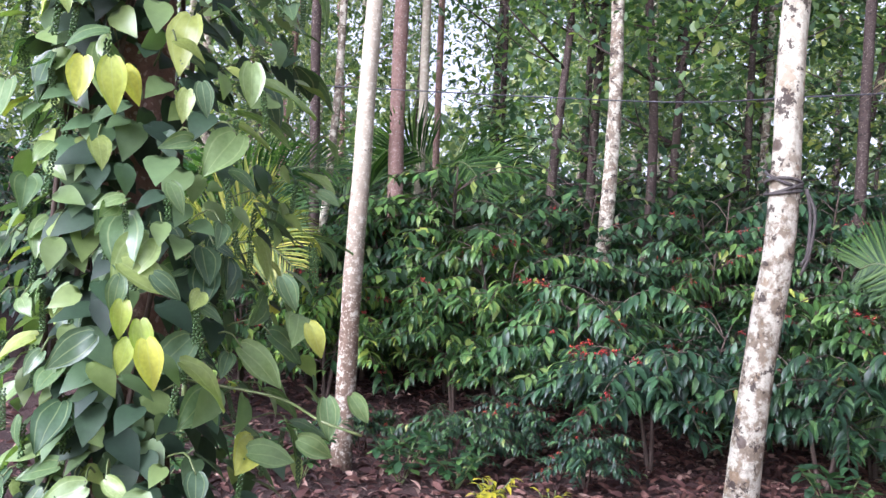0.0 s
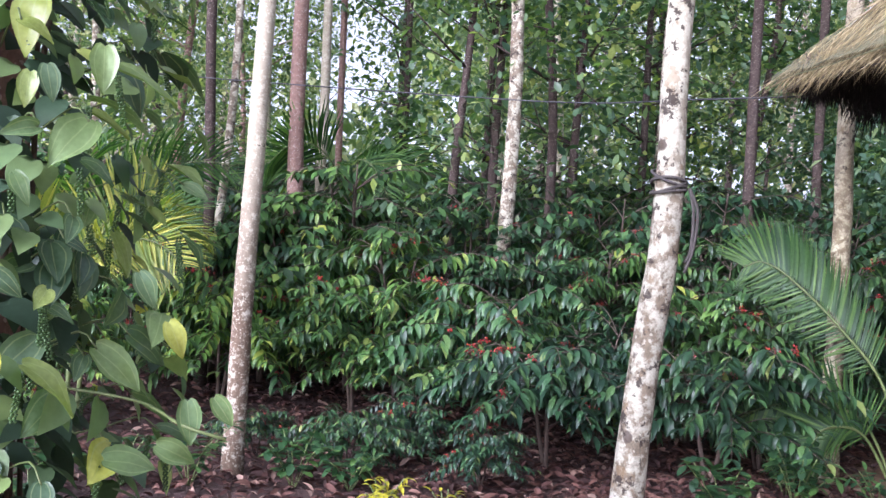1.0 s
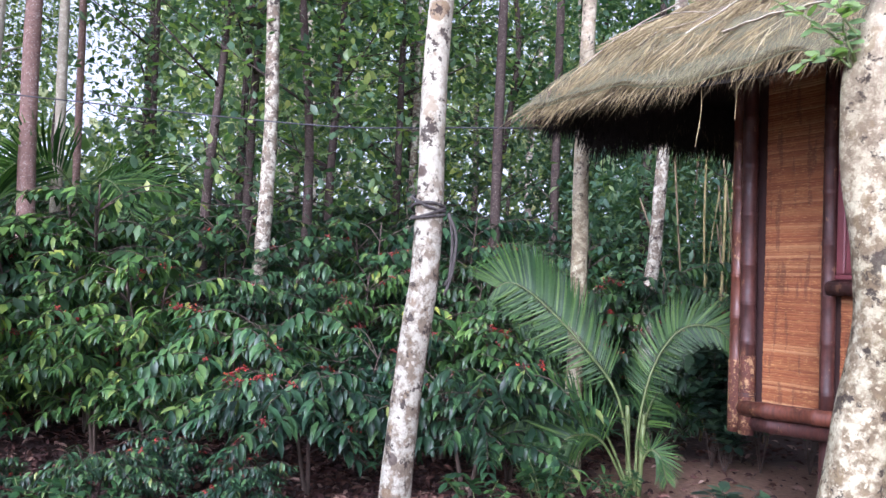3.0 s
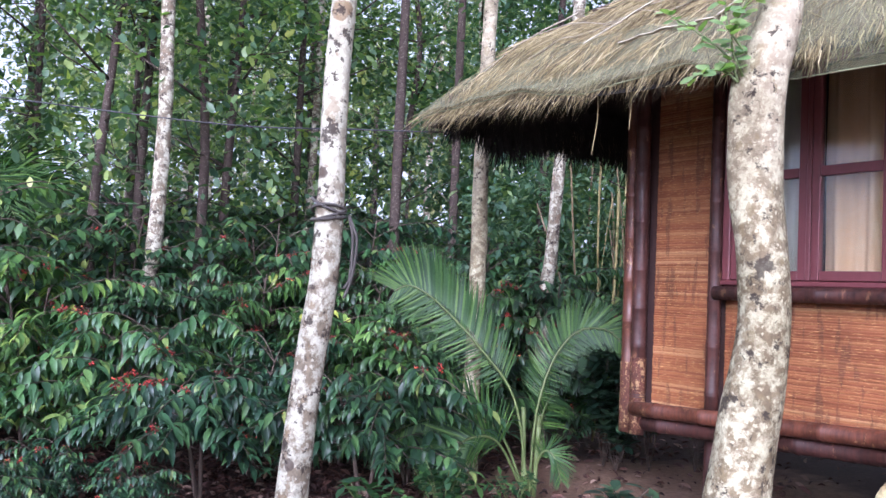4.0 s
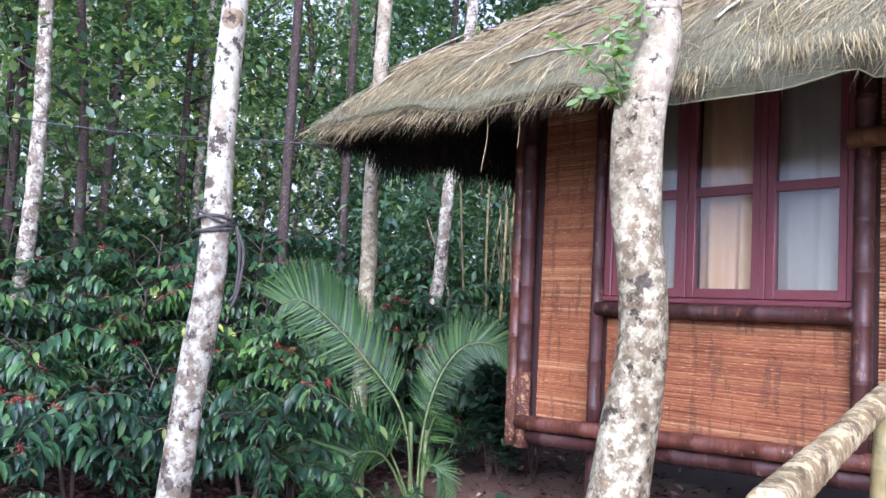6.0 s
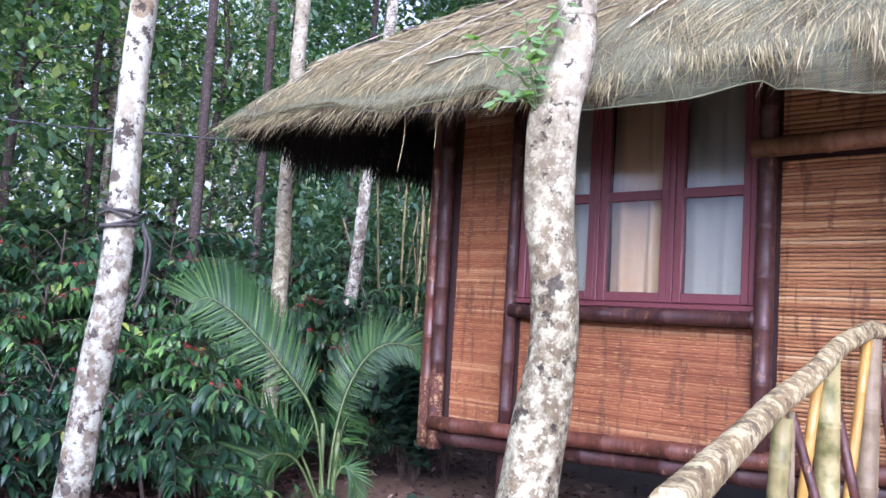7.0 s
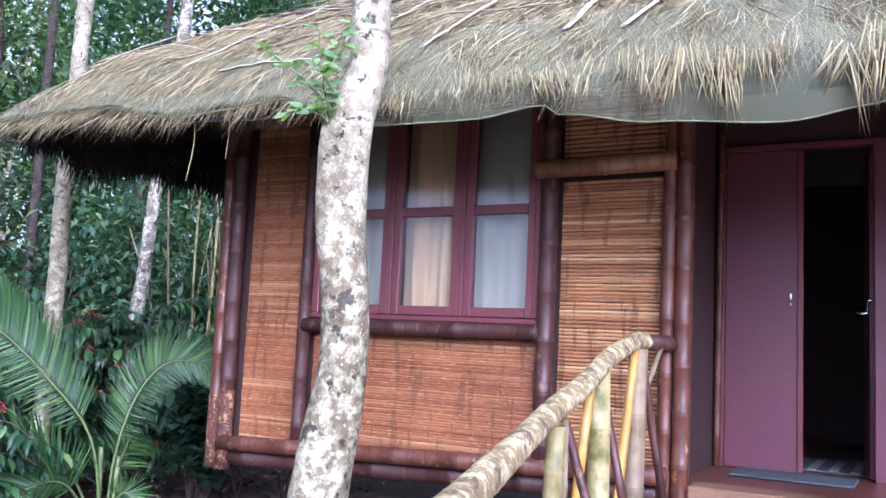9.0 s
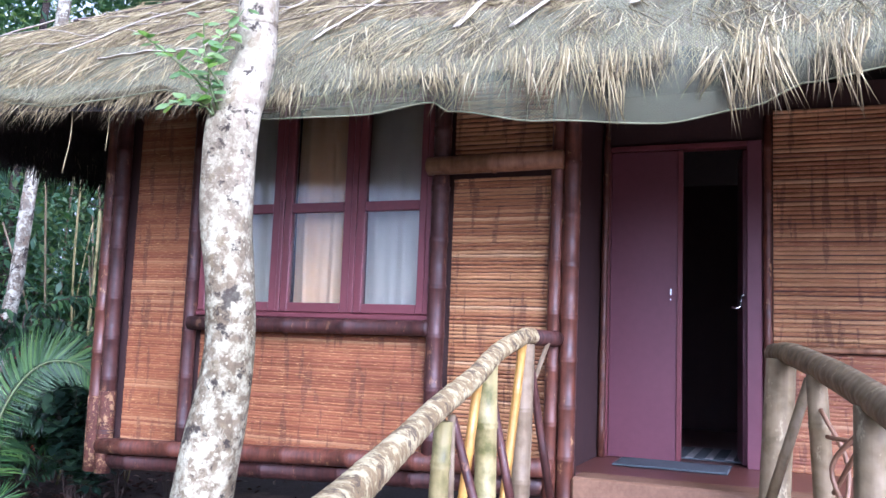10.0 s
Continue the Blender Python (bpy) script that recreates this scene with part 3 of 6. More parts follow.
# ---- trees
def trunk_tree(name, label, points, radius, mat, top=9.0, crown=None, seed=0, rough=0.12, sides=14, taper=0.35, group="plantation trees", girth=None):
    """A tall tree whose trunk follows points from the foot upward, then goes on to its crown above."""
    rnd = random.Random(seed)
    pts = [Vector(p) for p in points]
    foot = pts[0].copy()
    foot.z = ground_z(foot.x, foot.y) - 0.1
    if pts[0].z > foot.z + 0.15:
        pts.insert(0, foot)
    lean = (pts[-1] - pts[-2]).normalized()
    last = pts[-1]
    if last.z < top:
        for k in (0.35, 0.7, 1.0):
            pts.append(last + Vector((lean.x * 0.4 * (top - last.z) * k + rnd.uniform(-.06, .06), lean.y * 0.4 * (top - last.z) * k + rnd.uniform(-.06, .06), (top - last.z) * k)))
    root = thing(name, label, "tree", group, tuple(foot))
    local = [p - foot for p in pts]
    line = spline(local, 8)
    flare = lambda u: radius * (1 + 0.25 * math.exp(-u * 30)) * (1 - taper * u)
    if girth:
        # the trunk swells and narrows: radius by height
        heights = [h - foot.z for h, _ in girth]
        flare = lambda u: float(np.interp(line[round(u * (len(line) - 1))].z, heights, [r for _, r in girth]))
    v, f = tube(line, flare, sides, rough, seed)
    link_mesh("trunk", v, f, mat, root)
    tip = local[-1]
    for k in range(6):
        h = tip.z * (0.62 + 0.06 * k)
        c = min(line, key=lambda q: abs(q.z - h))
        a = seed * 1.7 + k * 2.4
        d = Vector((math.cos(a), math.sin(a), 0.45))
        link_mesh("limb", *tube([c, c + d * 0.6, c + d * 1.2 + Vector((0, 0, .15)), c + d * 1.8], lambda u: radius * 0.28 * (1 - 0.8 * u), 6), mat, root)
    if crown:
        ob = new("crown", crown)
        ob.parent = root
        ob.location = (tip.x, tip.y, tip.z - 0.6)
        ob.rotation_euler = (0, 0, seed * 1.3)
    return root


def crown_mesh(name, mat, count, rx, rz, leaf, shape, seed, clumps=26, spread=0.45):
    """A crown of leaves in uneven clumps, with gaps between them."""
    rnd = random.Random(seed)
    places = []
    centres = []
    for _ in range(clumps):
        a, h = rnd.uniform(0, 6.28), rnd.uniform(-1, 1)
        r = rx * math.sqrt(max(0.05, 1 - h * h)) * rnd.uniform(0.3, 1.0)
        centres.append(Vector((r * math.cos(a), r * math.sin(a), h * rz)))
    for i in range(count):
        c = centres[i % clumps]
        o = Vector((rnd.gauss(0, spread), rnd.gauss(0, spread), rnd.gauss(0, spread * 0.7)))
        d = Vector((rnd.uniform(-1, 1), rnd.uniform(-1, 1), rnd.uniform(-0.9, 0.4)))
        up = Vector((rnd.uniform(-.6, .6), rnd.uniform(-.6, .6), 1))
        places.append((c + o, d, up, leaf * rnd.uniform(0.6, 1.25)))
    v, f = leaf_cloud(places, shape)
    me = bpy.data.meshes.new(name)
    me.from_pydata(v, [], f)
    me.polygons.foreach_set("use_smooth", [True] * len(me.polygons))
    me.materials.append(mat)
    return me


HIGH_CROWN = crown_mesh("crown", TREE_LEAF, 500, 1.4, 1.2, 0.15, LANCE_FAR, 3)
FEATHER_CROWN = crown_mesh("crown", FINE_LEAF, 600, 1.2, 1.6, 0.15, LANCE_FAR, 4, 24, 0.35)

trunk_tree("silver_oak_tree", "slim pale tree with a grey brown lower trunk among coffee bushes", [(-5.98, 0.75, -0.5), (-5.98, 0.755, -0.1), (-5.98, 0.76, 0.38), (-5.98, 0.77, 1.19), (-5.98, 0.79, 1.76), (-5.98, 0.80, 2.33), (-5.98, 0.82, 2.98)], 0.077, SMOOTH_BARK, 9.5, FEATHER_CROWN, 1, 0.06)
trunk_tree("lichen_tree", "leaning slender tree, bark mottled with white lichen, old rope round it", [(-3.77, 2.66, -0.25), (-3.75, 2.68, 0.09), (-3.74, 2.70, 0.46), (-3.73, 2.74, 0.88), (-3.70, 2.78, 1.3), (-3.70, 2.79, 1.73), (-3.70, 2.79, 2.15), (-3.69, 2.8, 2.58)], 0.083, WHITE_BARK, 9.0, FEATHER_CROWN, 2, 0.1, 18)
trunk_tree("crooked_tree", "thick crooked tree crusted with white and grey lichen before the cottage", [(-2.08, 3.735, -0.3), (-2.055, 3.75, 0.15), (-2.01, 3.78, 0.567), (-1.992, 3.792, 0.754), (-1.964, 3.81, 0.984), (-1.95, 3.819, 1.217), (-1.963, 3.811, 1.451), (-1.989, 3.794, 1.687), (-1.994, 3.791, 1.927), (-1.992, 3.793, 2.06), (-1.975, 3.803, 2.18), (-1.943, 3.824, 2.3), (-1.922, 3.837, 2.42), (-1.923, 3.836, 2.53), (-1.925, 3.835, 2.75)], 0.108, LICHEN_BARK_FINE, 8.0, HIGH_CROWN, 3, 0.14, 22, 0.3,
           girth=[(-0.3, 0.17), (0.2, 0.142), (0.57, 0.127), (0.75, 0.117), (0.98, 0.107), (1.22, 0.101), (1.45, 0.101), (1.9, 0.106), (2.1, 0.112), (2.2, 0.108), (2.32, 0.092), (2.45, 0.086), (2.9, 0.084), (8.2, 0.05)])
trunk_tree("lichen_tree", "slim tree with white lichen rising from coffee bushes", [(-8.81, 3.38, 0.89), (-8.8, 3.42, 1.62), (-8.79, 3.45, 2.83), (-8.8, 3.42, 4.05)], 0.088, LICHEN_BARK, 9, HIGH_CROWN, 4, 0.15)
trunk_tree("red_bark_tree", "straight tree with smooth reddish grey bark", [(-9.86, 1.2, 1.0), (-9.86, 1.2, 1.6), (-9.86, 1.17, 2.76), (-9.86, 1.16, 3.99)], 0.105, RED_BARK, 10, HIGH_CROWN, 5, 0.06)
trunk_tree("slender_tree", "slender grey tree in the plantation", [(-10.75, 1.53, 1.2), (-10.75, 1.53, 1.78), (-10.75, 1.53, 2.93), (-10.75, 1.51, 4.37)], 0.07, SMOOTH_BARK, 10, FEATHER_CROWN, 6)
trunk_tree("slender_tree", "slender brown tree in the plantation", [(-12.73, 1.9, 1.5), (-12.73, 1.9, 2.23), (-12.73, 1.86, 4.96)], 0.06, RED_BARK, 11, FEATHER_CROWN, 7)
trunk_tree("vine_clad_tree", "brown trunk with climbing leaves", [(-8.77, 0.33, 1.0), (-8.77, 0.33, 1.44), (-8.76, 0.24, 3.71)], 0.06, DARK_BARK, 9, HIGH_CROWN, 8)
trunk_tree("slender_tree", "slanting pale stem beside a brown trunk", [(-8.97, 0.38, 0.9), (-8.97, 0.42, 1.45), (-8.97, 0.5, 2.89)], 0.05, LICHEN_BARK, 8, FEATHER_CROWN, 9)
trunk_tree("dark_tree", "straight dark brown tree trunk", [(-9.26, 6.56, 1.0), (-9.26, 6.56, 1.57), (-9.26, 6.56, 3.22), (-9.26, 6.57, 4.67)], 0.075, DARK_BARK, 10, FEATHER_CROWN, 10)
trunk_tree("dark_tree", "straight dark tree trunk deep in the plantation", [(-9.67, 7.76, 1.2), (-9.67, 7.76, 1.94), (-9.67, 7.76, 4.97)], 0.07, DARK_BARK, 10, FEATHER_CROWN, 11)
trunk_tree("lichen_tree", "pale lichen covered tree behind the young palm", [(-5.46, 5.04, 0.1), (-5.46, 5.04, 0.31), (-5.46, 5.05, 1.47), (-5.46, 5.04, 2.28), (-5.45, 5.06, 3.4)], 0.076, LICHEN_BARK_FINE, 9, HIGH_CROWN, 12, 0.12)
trunk_tree("lichen_tree", "pale leaning tree behind the cottage eave", [(-6.62, 6.8, 1.0), (-6.59, 6.85, 1.72), (-6.55, 6.89, 2.7), (-6.46, 6.99, 4.27)], 0.075, LICHEN_BARK, 9, HIGH_CROWN, 13)
trunk_tree("slender_tree", "grey trunk half hidden by coffee bushes", [(-10.69, 6.02, 1.2), (-10.69, 6.02, 1.57), (-10.67, 6.06, 3.15)], 0.065, LICHEN_BARK, 9, FEATHER_CROWN, 14)


def rope_on_tree():
    root = thing("old_rope", "dark old rope knotted round a lichen covered trunk", "rope", at=(-3.70, 2.785, 1.6))
    pieces = []
    for k, (z, tilt) in enumerate(((0.0, 0.1), (0.022, 0.05), (0.045, 0.14), (-0.02, 0.0))):
        line = [Vector((0.083 * math.cos(a), 0.083 * math.sin(a), z + (0.06 + tilt) * 0.2 * math.sin(a + 2.1 * k))) for a in [i * 2 * math.pi / 20 for i in range(21)]]
        pieces.append(tube(line, 0.008, 6))
    v, f = joined(pieces)
    link_mesh("coil", v, f, ROPE, root)
    side = Vector((0.55, 0.83, 0)) * 0.1
    for k in range(2):
        line = spline([side * 1.0, side * (1.25 + 0.2 * k) + Vector((0, 0, -0.12)), side * (1.2 + 0.1 * k) + Vector((0, 0, -0.3)), side * 0.95 + Vector((0, 0, -0.36 - 0.05 * k))], 5)
        link_mesh("rope_end", *tube(line, 0.008, 6), ROPE, root)


rope_on_tree()

# dense broad-leaved trees behind the coffee, and the wood beyond
BROAD = [crown_mesh("crown", TREE_LEAF, 950, 1.4, 1.9, 0.155, OVAL, 20 + k, 64, 0.2) for k in range(3)]
FAR_BROAD = [crown_mesh("crown", HAZED_FAR_LEAF, 2000, 1.9, 2.6, 0.19, LANCE_FAR, 30 + k, 60, 0.45) for k in range(3)]
FEATHERY = [crown_mesh("crown", FINE_LEAF, 3600, 1.3, 2.4, 0.17, LANCE_FAR, 40 + k, 60, 0.34) for k in range(2)]


def simple_tree(name, label, x, y, height, r, mat, crowns, seed, group, twiggy=False):
    """A tree that is seen only far off or between others: bent trunk, limbs, one or more crowns along it."""
    rnd = random.Random(seed)
    g = ground_z(x, y)
    root = thing(name, label, "tree", group, (x, y, g))
    line = spline([(0, 0, -0.1), (rnd.uniform(-.1, .1), rnd.uniform(-.1, .1), height * 0.35), (rnd.uniform(-.25, .25), rnd.uniform(-.25, .25), height * 0.7), (rnd.uniform(-.35, .35), rnd.uniform(-.35, .35), height)], 5)
    link_mesh("trunk", *tube(line, lambda u: r * (1 - 0.6 * u), 8, 0.1, seed), mat, root)
    for k in range(5):
        c = line[int(len(line) * (0.3 + 0.12 * k))]
        a = seed + k * 2.3
        d = Vector((math.cos(a), math.sin(a), 0.5))
        link_mesh("limb", *tube([c, c + d * 0.5, c + d * 1.1], lambda u: r * 0.3 * (1 - 0.7 * u), 5), mat, root)
    # thin bare twigs between the leaves
    twigs = []
    for k in range(18 if twiggy else 0):
        c = line[int(len(line) * rnd.uniform(0.3, 0.95))]
        a = rnd.uniform(0, 6.28)
        d = Vector((math.cos(a), math.sin(a), rnd.uniform(-0.1, 0.5))) * rnd.uniform(0.7, 1.5)
        twigs.append(tube(spline([c, c + d * 0.5 + Vector((0, 0, rnd.uniform(-.1, .1))), c + d + Vector((0, 0, rnd.uniform(0, .3)))], 4), lambda u: 0.011 * (1 - 0.7 * u), 4))
    if twigs:
        link_mesh("twig", *joined(twigs), mat, root)["kind"] = "stuff"
    for k, (mesh, z, s) in enumerate(crowns):
        ob = new("crown", mesh)
        ob.parent = root
        ob.location = (line[-1].x * z / height, line[-1].y * z / height, z)
        ob.rotation_euler = (0, 0, rnd.uniform(0, 6.28))
        ob.scale = (s, s, s * rnd.uniform(0.9, 1.15))
    return root


rnd = random.Random(11)
for k, (x, y, low, s) in enumerate([(-11.0, 6.6, 3.5, 0.85), (-9.6, 3.0, 2.7, 0.85), (-9.9, 4.6, 2.9, 0.9), (-10.4, 5.6, 3.3, 0.8), (-11.5, 3.9, 3.8, 1.0), (-11.8, 5.2, 3.2, 0.9), (-12.4, 6.8, 3.6, 1.0), (-12.9, 2.9, 4.2, 0.9), (-10.9, 7.6, 3.6, 0.8), (-9.3, 4.0, 4.6, 0.9), (-10.5, 3.7, 5.6, 0.9)]):
    simple_tree("broadleaf_tree", "dense dark green broad-leaved tree behind the coffee", x, y, low + 3.6, 0.07, DARK_BARK, [(BROAD[k % 3], low + 0.5, s), (BROAD[(k + 1) % 3], low + 2.4, s * 0.62)], 50 + k, "broad-leaved trees", True)
for k, (x, y) in enumerate([(-9.6, -0.9), (-10.6, -0.2), (-10.2, -2.2), (-12.8, -0.9), (-15.5, 0.4), (-11.6, -1.6)]):
    simple_tree("slender_tree", "tall thin tree with sparse sunlit leaves", x, y, 7.5 + (k % 3), 0.06, (LICHEN_BARK, RED_BARK, SMOOTH_BARK)[k % 3], [(FAR_BROAD[k % 3], 3.2 + 0.5 * (k % 2), 0.55), (FAR_BROAD[(k + 1) % 3], 6.6, 0.7)], 70 + k, "sparse trees")
for k, (x, y) in enumerate([(-8.4, 8.4), (-9.2, 9.6), (-7.6, 9.9), (-10.8, 9.0), (-8.8, 11.2), (-6.6, 11.0), (-11.8, 10.4), (-10.2, 12.0)]):
    simple_tree("feathery_tree", "tall tree with fine feathery dark green foliage", x, y, 8.0 + (k % 3), 0.07, (DARK_BARK, LICHEN_BARK)[k % 2], [(FEATHERY[k % 2], 2.6 + 0.4 * (k % 3), 0.85), (FEATHERY[(k + 1) % 2], 5.8, 0.8), (FEATHERY[(k + 1) % 2], 1.5, 0.75)], 90 + k, "feathery trees")
n = 0
while n < 42:
    a = radians(rnd.uniform(92, 205))
    d = rnd.uniform(15, 34)
    x, y = d * math.cos(a), d * math.sin(a)
    if y > 5 and x > -6 or 170.5 < math.degrees(a) < 175:
        continue
    n += 1
    h = rnd.uniform(7, 12)
    low = rnd.uniform(0.42, 0.55) * h
    simple_tree("forest_tree", ("tall forest tree with a pale trunk", "tall forest tree with a dark trunk", "tall forest tree with a grey brown trunk")[n % 3], x, y, h, rnd.uniform(0.07, 0.13), (LICHEN_BARK, DARK_BARK, SMOOTH_BARK)[n % 3], [(FAR_BROAD[n % 3], low + 0.8, 0.7), (FAR_BROAD[(n + 1) % 3], h * 0.85, 0.75)], 200 + n, "forest trees")


def far_woods():
    rnd = random.Random(77)
    places = []
    for _ in range(62000):
        a = radians(rnd.uniform(75, 225))
        d = rnd.uniform(36, 64)
        deg = math.degrees(a)
        top = 15.0 + 3.0 * noise.noise(Vector((a * 6, 0, 0))) + 3.5 * noise.noise(Vector((a * 25, 3, 0)))
        # one opening where the sky shows low, and a thinner stretch beside it
        if 170.6 + noise.noise(Vector((d, 0, 0))) < deg < 174.8 + noise.noise(Vector((d, 5, 0))):
            top *= 0.5
        elif deg > 175:
            top *= 0.75
        z = rnd.uniform(0.03, 1) ** 0.85 * top
        # holes between the crowns
        if z > 2.5 and noise.noise(Vector((a * 60, z * 0.7, d * 0.05))) > (0.05 if deg > 174 else 0.24):
            continue
        places.append(((d * math.cos(a), d * math.sin(a), z + 0.6), (rnd.uniform(-1, 1), rnd.uniform(-1, 1), rnd.uniform(-1, .5)), (rnd.uniform(-1, 1), rnd.uniform(-1, 1), 1), rnd.uniform(0.45, 1.05)))
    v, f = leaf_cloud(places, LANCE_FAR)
    tagged(link_mesh("far_woods", v, f, HAZED_FAR_LEAF), "hazy green woods far behind the plantation", "woods", kind="stuff")


far_woods()


# ---- coffee bushes
def coffee_meshes(seed, height=1.7, reach=0.95, far=False, berries=True, leaf=COFFEE_LEAF):
    """Bare-footed stems with tiers of long arching side branches, broad leaves hanging in splayed pairs, fruit at the nodes."""
    rnd = random.Random(seed)
    stems, places, fruit = [], [], []
    low = 0.4 if height < 1.1 else 0.34 if height < 1.5 else 0.24
    for s in range(3):
        a = rnd.uniform(0, 6.28)
        top = Vector((0.25 * math.cos(a), 0.25 * math.sin(a), height * rnd.uniform(0.78, 0.92)))
        stem = spline([(0, 0, -0.1), (top.x * 0.5 + rnd.uniform(-.05, .05), top.y * 0.5, height * 0.5), tuple(top)], 8)
        stems.append(tube(stem, lambda u: 0.02 * (1 - 0.7 * u), 6))
        tiers = 6
        for b in range(tiers * 3):
            u = low + (1 - low) * (b // 3 + 0.25 * rnd.random() + 0.25 * s) / tiers
            u = min(u, 1.0)
            start = stem[min(len(stem) - 1, int(u * (len(stem) - 1)))]
            ba = rnd.uniform(0, 6.28)
            out = Vector((math.cos(ba), math.sin(ba), 0))
            length = reach * rnd.uniform(0.6, 1.12) * (1.05 - 0.6 * max(0, u - 0.5))
            lift = rnd.uniform(0.2, 0.45) + (1.3 * (u - 0.75) if u > 0.75 else 0)
            sag = rnd.uniform(0.12, 0.42)
            pts = [start + out * (length * q) + Vector((0, 0, length * (lift * q * 1.7 - (sag + lift) * q * q))) for q in (0, 0.25, 0.5, 0.75, 1.0)]
            line = spline(pts, 4)
            stems.append(tube(line, lambda u: 0.006 * (1 - 0.6 * u), 4))
            n = int(length / (0.042 if not far else 0.064))
            side = Vector((-out.y, out.x, 0))
            for i in range(n):
                q0 = 0.3 if u < 0.7 else 0.08
                q = q0 + (1 - q0) * (i + 0.5) / n
                p = line[min(len(line) - 1, int(q * (len(line) - 1)))]
                size = rnd.uniform(0.1, 0.172) * (0.65 if q > 0.92 else 1)
                droop = rnd.uniform(0.25, 1.3)
                p = p + Vector((rnd.gauss(0, 0.012), rnd.gauss(0, 0.012), rnd.gauss(0, 0.012)))
                for sgn in (-1, 1):
                    if rnd.random() < 0.16:
                        continue
                    d = side * sgn * rnd.uniform(0.5, 0.95) + out * rnd.uniform(0.0, 0.95) + Vector((0, 0, -droop * rnd.uniform(0.5, 1.4)))
                    places.append((p, d, out * rnd.uniform(0.1, 0.6) + side * sgn * rnd.uniform(0.2, 0.7) + Vector((0, 0, 0.8)), size * rnd.uniform(0.85, 1.1)))
                if berries and rnd.random() < (0.35 if (b * 7 + s * 5) % 13 == 0 else 0.004) and q < 0.85:
                    for _ in range(11):
                        fruit.append(p + Vector((rnd.gauss(0, 0.017), rnd.gauss(0, 0.017), rnd.gauss(0.002, 0.014))))
            tip = line[-1]
            for sgn in (-1, 1):
                places.append((tip, out + side * sgn * 0.45 + Vector((0, 0, rnd.uniform(-0.4, 0.3))), Vector((0, 0, 1)), 0.12))
    def mesh(name, vf, mat):
        me = bpy.data.meshes.new(name)
        me.from_pydata(vf[0], [], vf[1])
        me.polygons.foreach_set("use_smooth", [True] * len(me.polygons))
        me.materials.append(mat)
        return me
    out = [("stem", mesh("stem", joined(stems), TWIG)), ("foliage", mesh("foliage", leaf_cloud(places, LANCE if not far else LANCE_FAR), leaf))]
    if fruit:
        out.append(("berries", mesh("berries", berry_cloud(fruit, 0.009), BERRY)))
    return out


LOW_BUSH = [coffee_meshes(300 + k, 0.98, 0.8) for k in range(3)]
MID_BUSH = [coffee_meshes(305 + k, 1.3, 0.88) for k in range(3)]
PALE_BUSH = [coffee_meshes(335 + k, 1.3, 0.88, leaf=SUNLIT_YOUNG_COFFEE_LEAF) for k in range(2)]
PALE_TALL_BUSH = [coffee_meshes(340 + k, 1.75, 0.95, leaf=SUNLIT_YOUNG_COFFEE_LEAF) for k in range(2)]
TALL_BUSH = [coffee_meshes(310 + k, 1.85, 0.95) for k in range(3)]
FAR_BUSH = [coffee_meshes(320 + k, 2.15, 1.0, True, k == 0) for k in range(3)]


def bush(x, y, kind, scale, turn, label):
    root = thing("coffee_bush", label, "bush", "coffee bushes", (x, y, ground_z(x, y)))
    root.rotation_euler = (0, 0, turn)
    root.scale = (scale,) * 3
    for name, me in kind:
        ob = new(name, me)
        ob.parent = root
        if name == "berries":
            ob["kind"] = "stuff"
    return root


rnd = random.Random(8)
NEAR_SPOTS = [(-5.85, 3.0, 0), (-5.3, 4.0, 0), (-5.9, 4.75, 0), (-6.9, 2.75, 1), (-6.75, 3.75, 1), (-7.0, 4.7, 1), (-7.7, 1.75, 1), (-8.0, 0.55, 1), (-6.45, 5.7, 2), (-6.2, 7.4, 2), (-6.75, 6.9, 2), (-7.3, -0.9, 1),
              (-7.9, 2.2, 2), (-7.95, 3.3, 2), (-8.0, 4.4, 2), (-7.9, 5.5, 2), (-7.1, 6.6, 2), (-8.6, 1.2, 2), (-8.6, -0.3, 2), (-8.9, 0.4, 2)]
for k, (x, y, row) in enumerate(NEAR_SPOTS):
    kind = (LOW_BUSH, MID_BUSH, TALL_BUSH)[row][k % 3]
    pale = row and x < -6.8 and y < 3.0
    if pale:
        kind = (PALE_BUSH, PALE_TALL_BUSH)[row - 1][k % 2]
    bush(x, y, kind, 1 + 0.08 * math.sin(k * 2.7), k * 1.9, "coffee bush with fresh young leaves, coloured light green as if sunlit" if pale else ("low young coffee bush with drooping glossy leaves", "glossy dark green coffee bush with clusters of red berries", "tall glossy coffee bush with arching branches")[row])
for x, y, s in ((-5.75, 1.55, 0.5), (-5.3, 2.35, 0.42), (-6.5, 0.9, 0.4), (-6.3, 2.1, 0.5)):
    bush(x, y, LOW_BUSH[1], s, 3 * x, "small coffee seedling standing in leaf litter")
row = 0
for x in np.arange(-8.9, -22, -1.25):
    row += 1
    for y in np.arange(-5.0, 13, 1.3):
        xx, yy = x + rnd.uniform(-.25, .25), y + rnd.uniform(-.25, .25) + 0.5 * (row % 2)
        if yy > 7.8 and xx > -7.5 or row > 6 and rnd.random() < 0.3:
            continue
        bush(xx, yy, FAR_BUSH[rnd.randrange(3)], rnd.uniform(1.0, 1.25), rnd.uniform(0, 6.28), "dark green coffee bush deep in the plantation")


# ---- the cottage
FLOOR, FRONT, DOOR_Y = 0.58, 5.38, 6.45
cottage = thing("bamboo_cottage", "bamboo cottage on stilts with woven cane walls and thatched roof", "house", at=(-0.7, 7.2, -0.2))
OFFSET = Matrix.Translation((0.7, -7.2, 0.2))


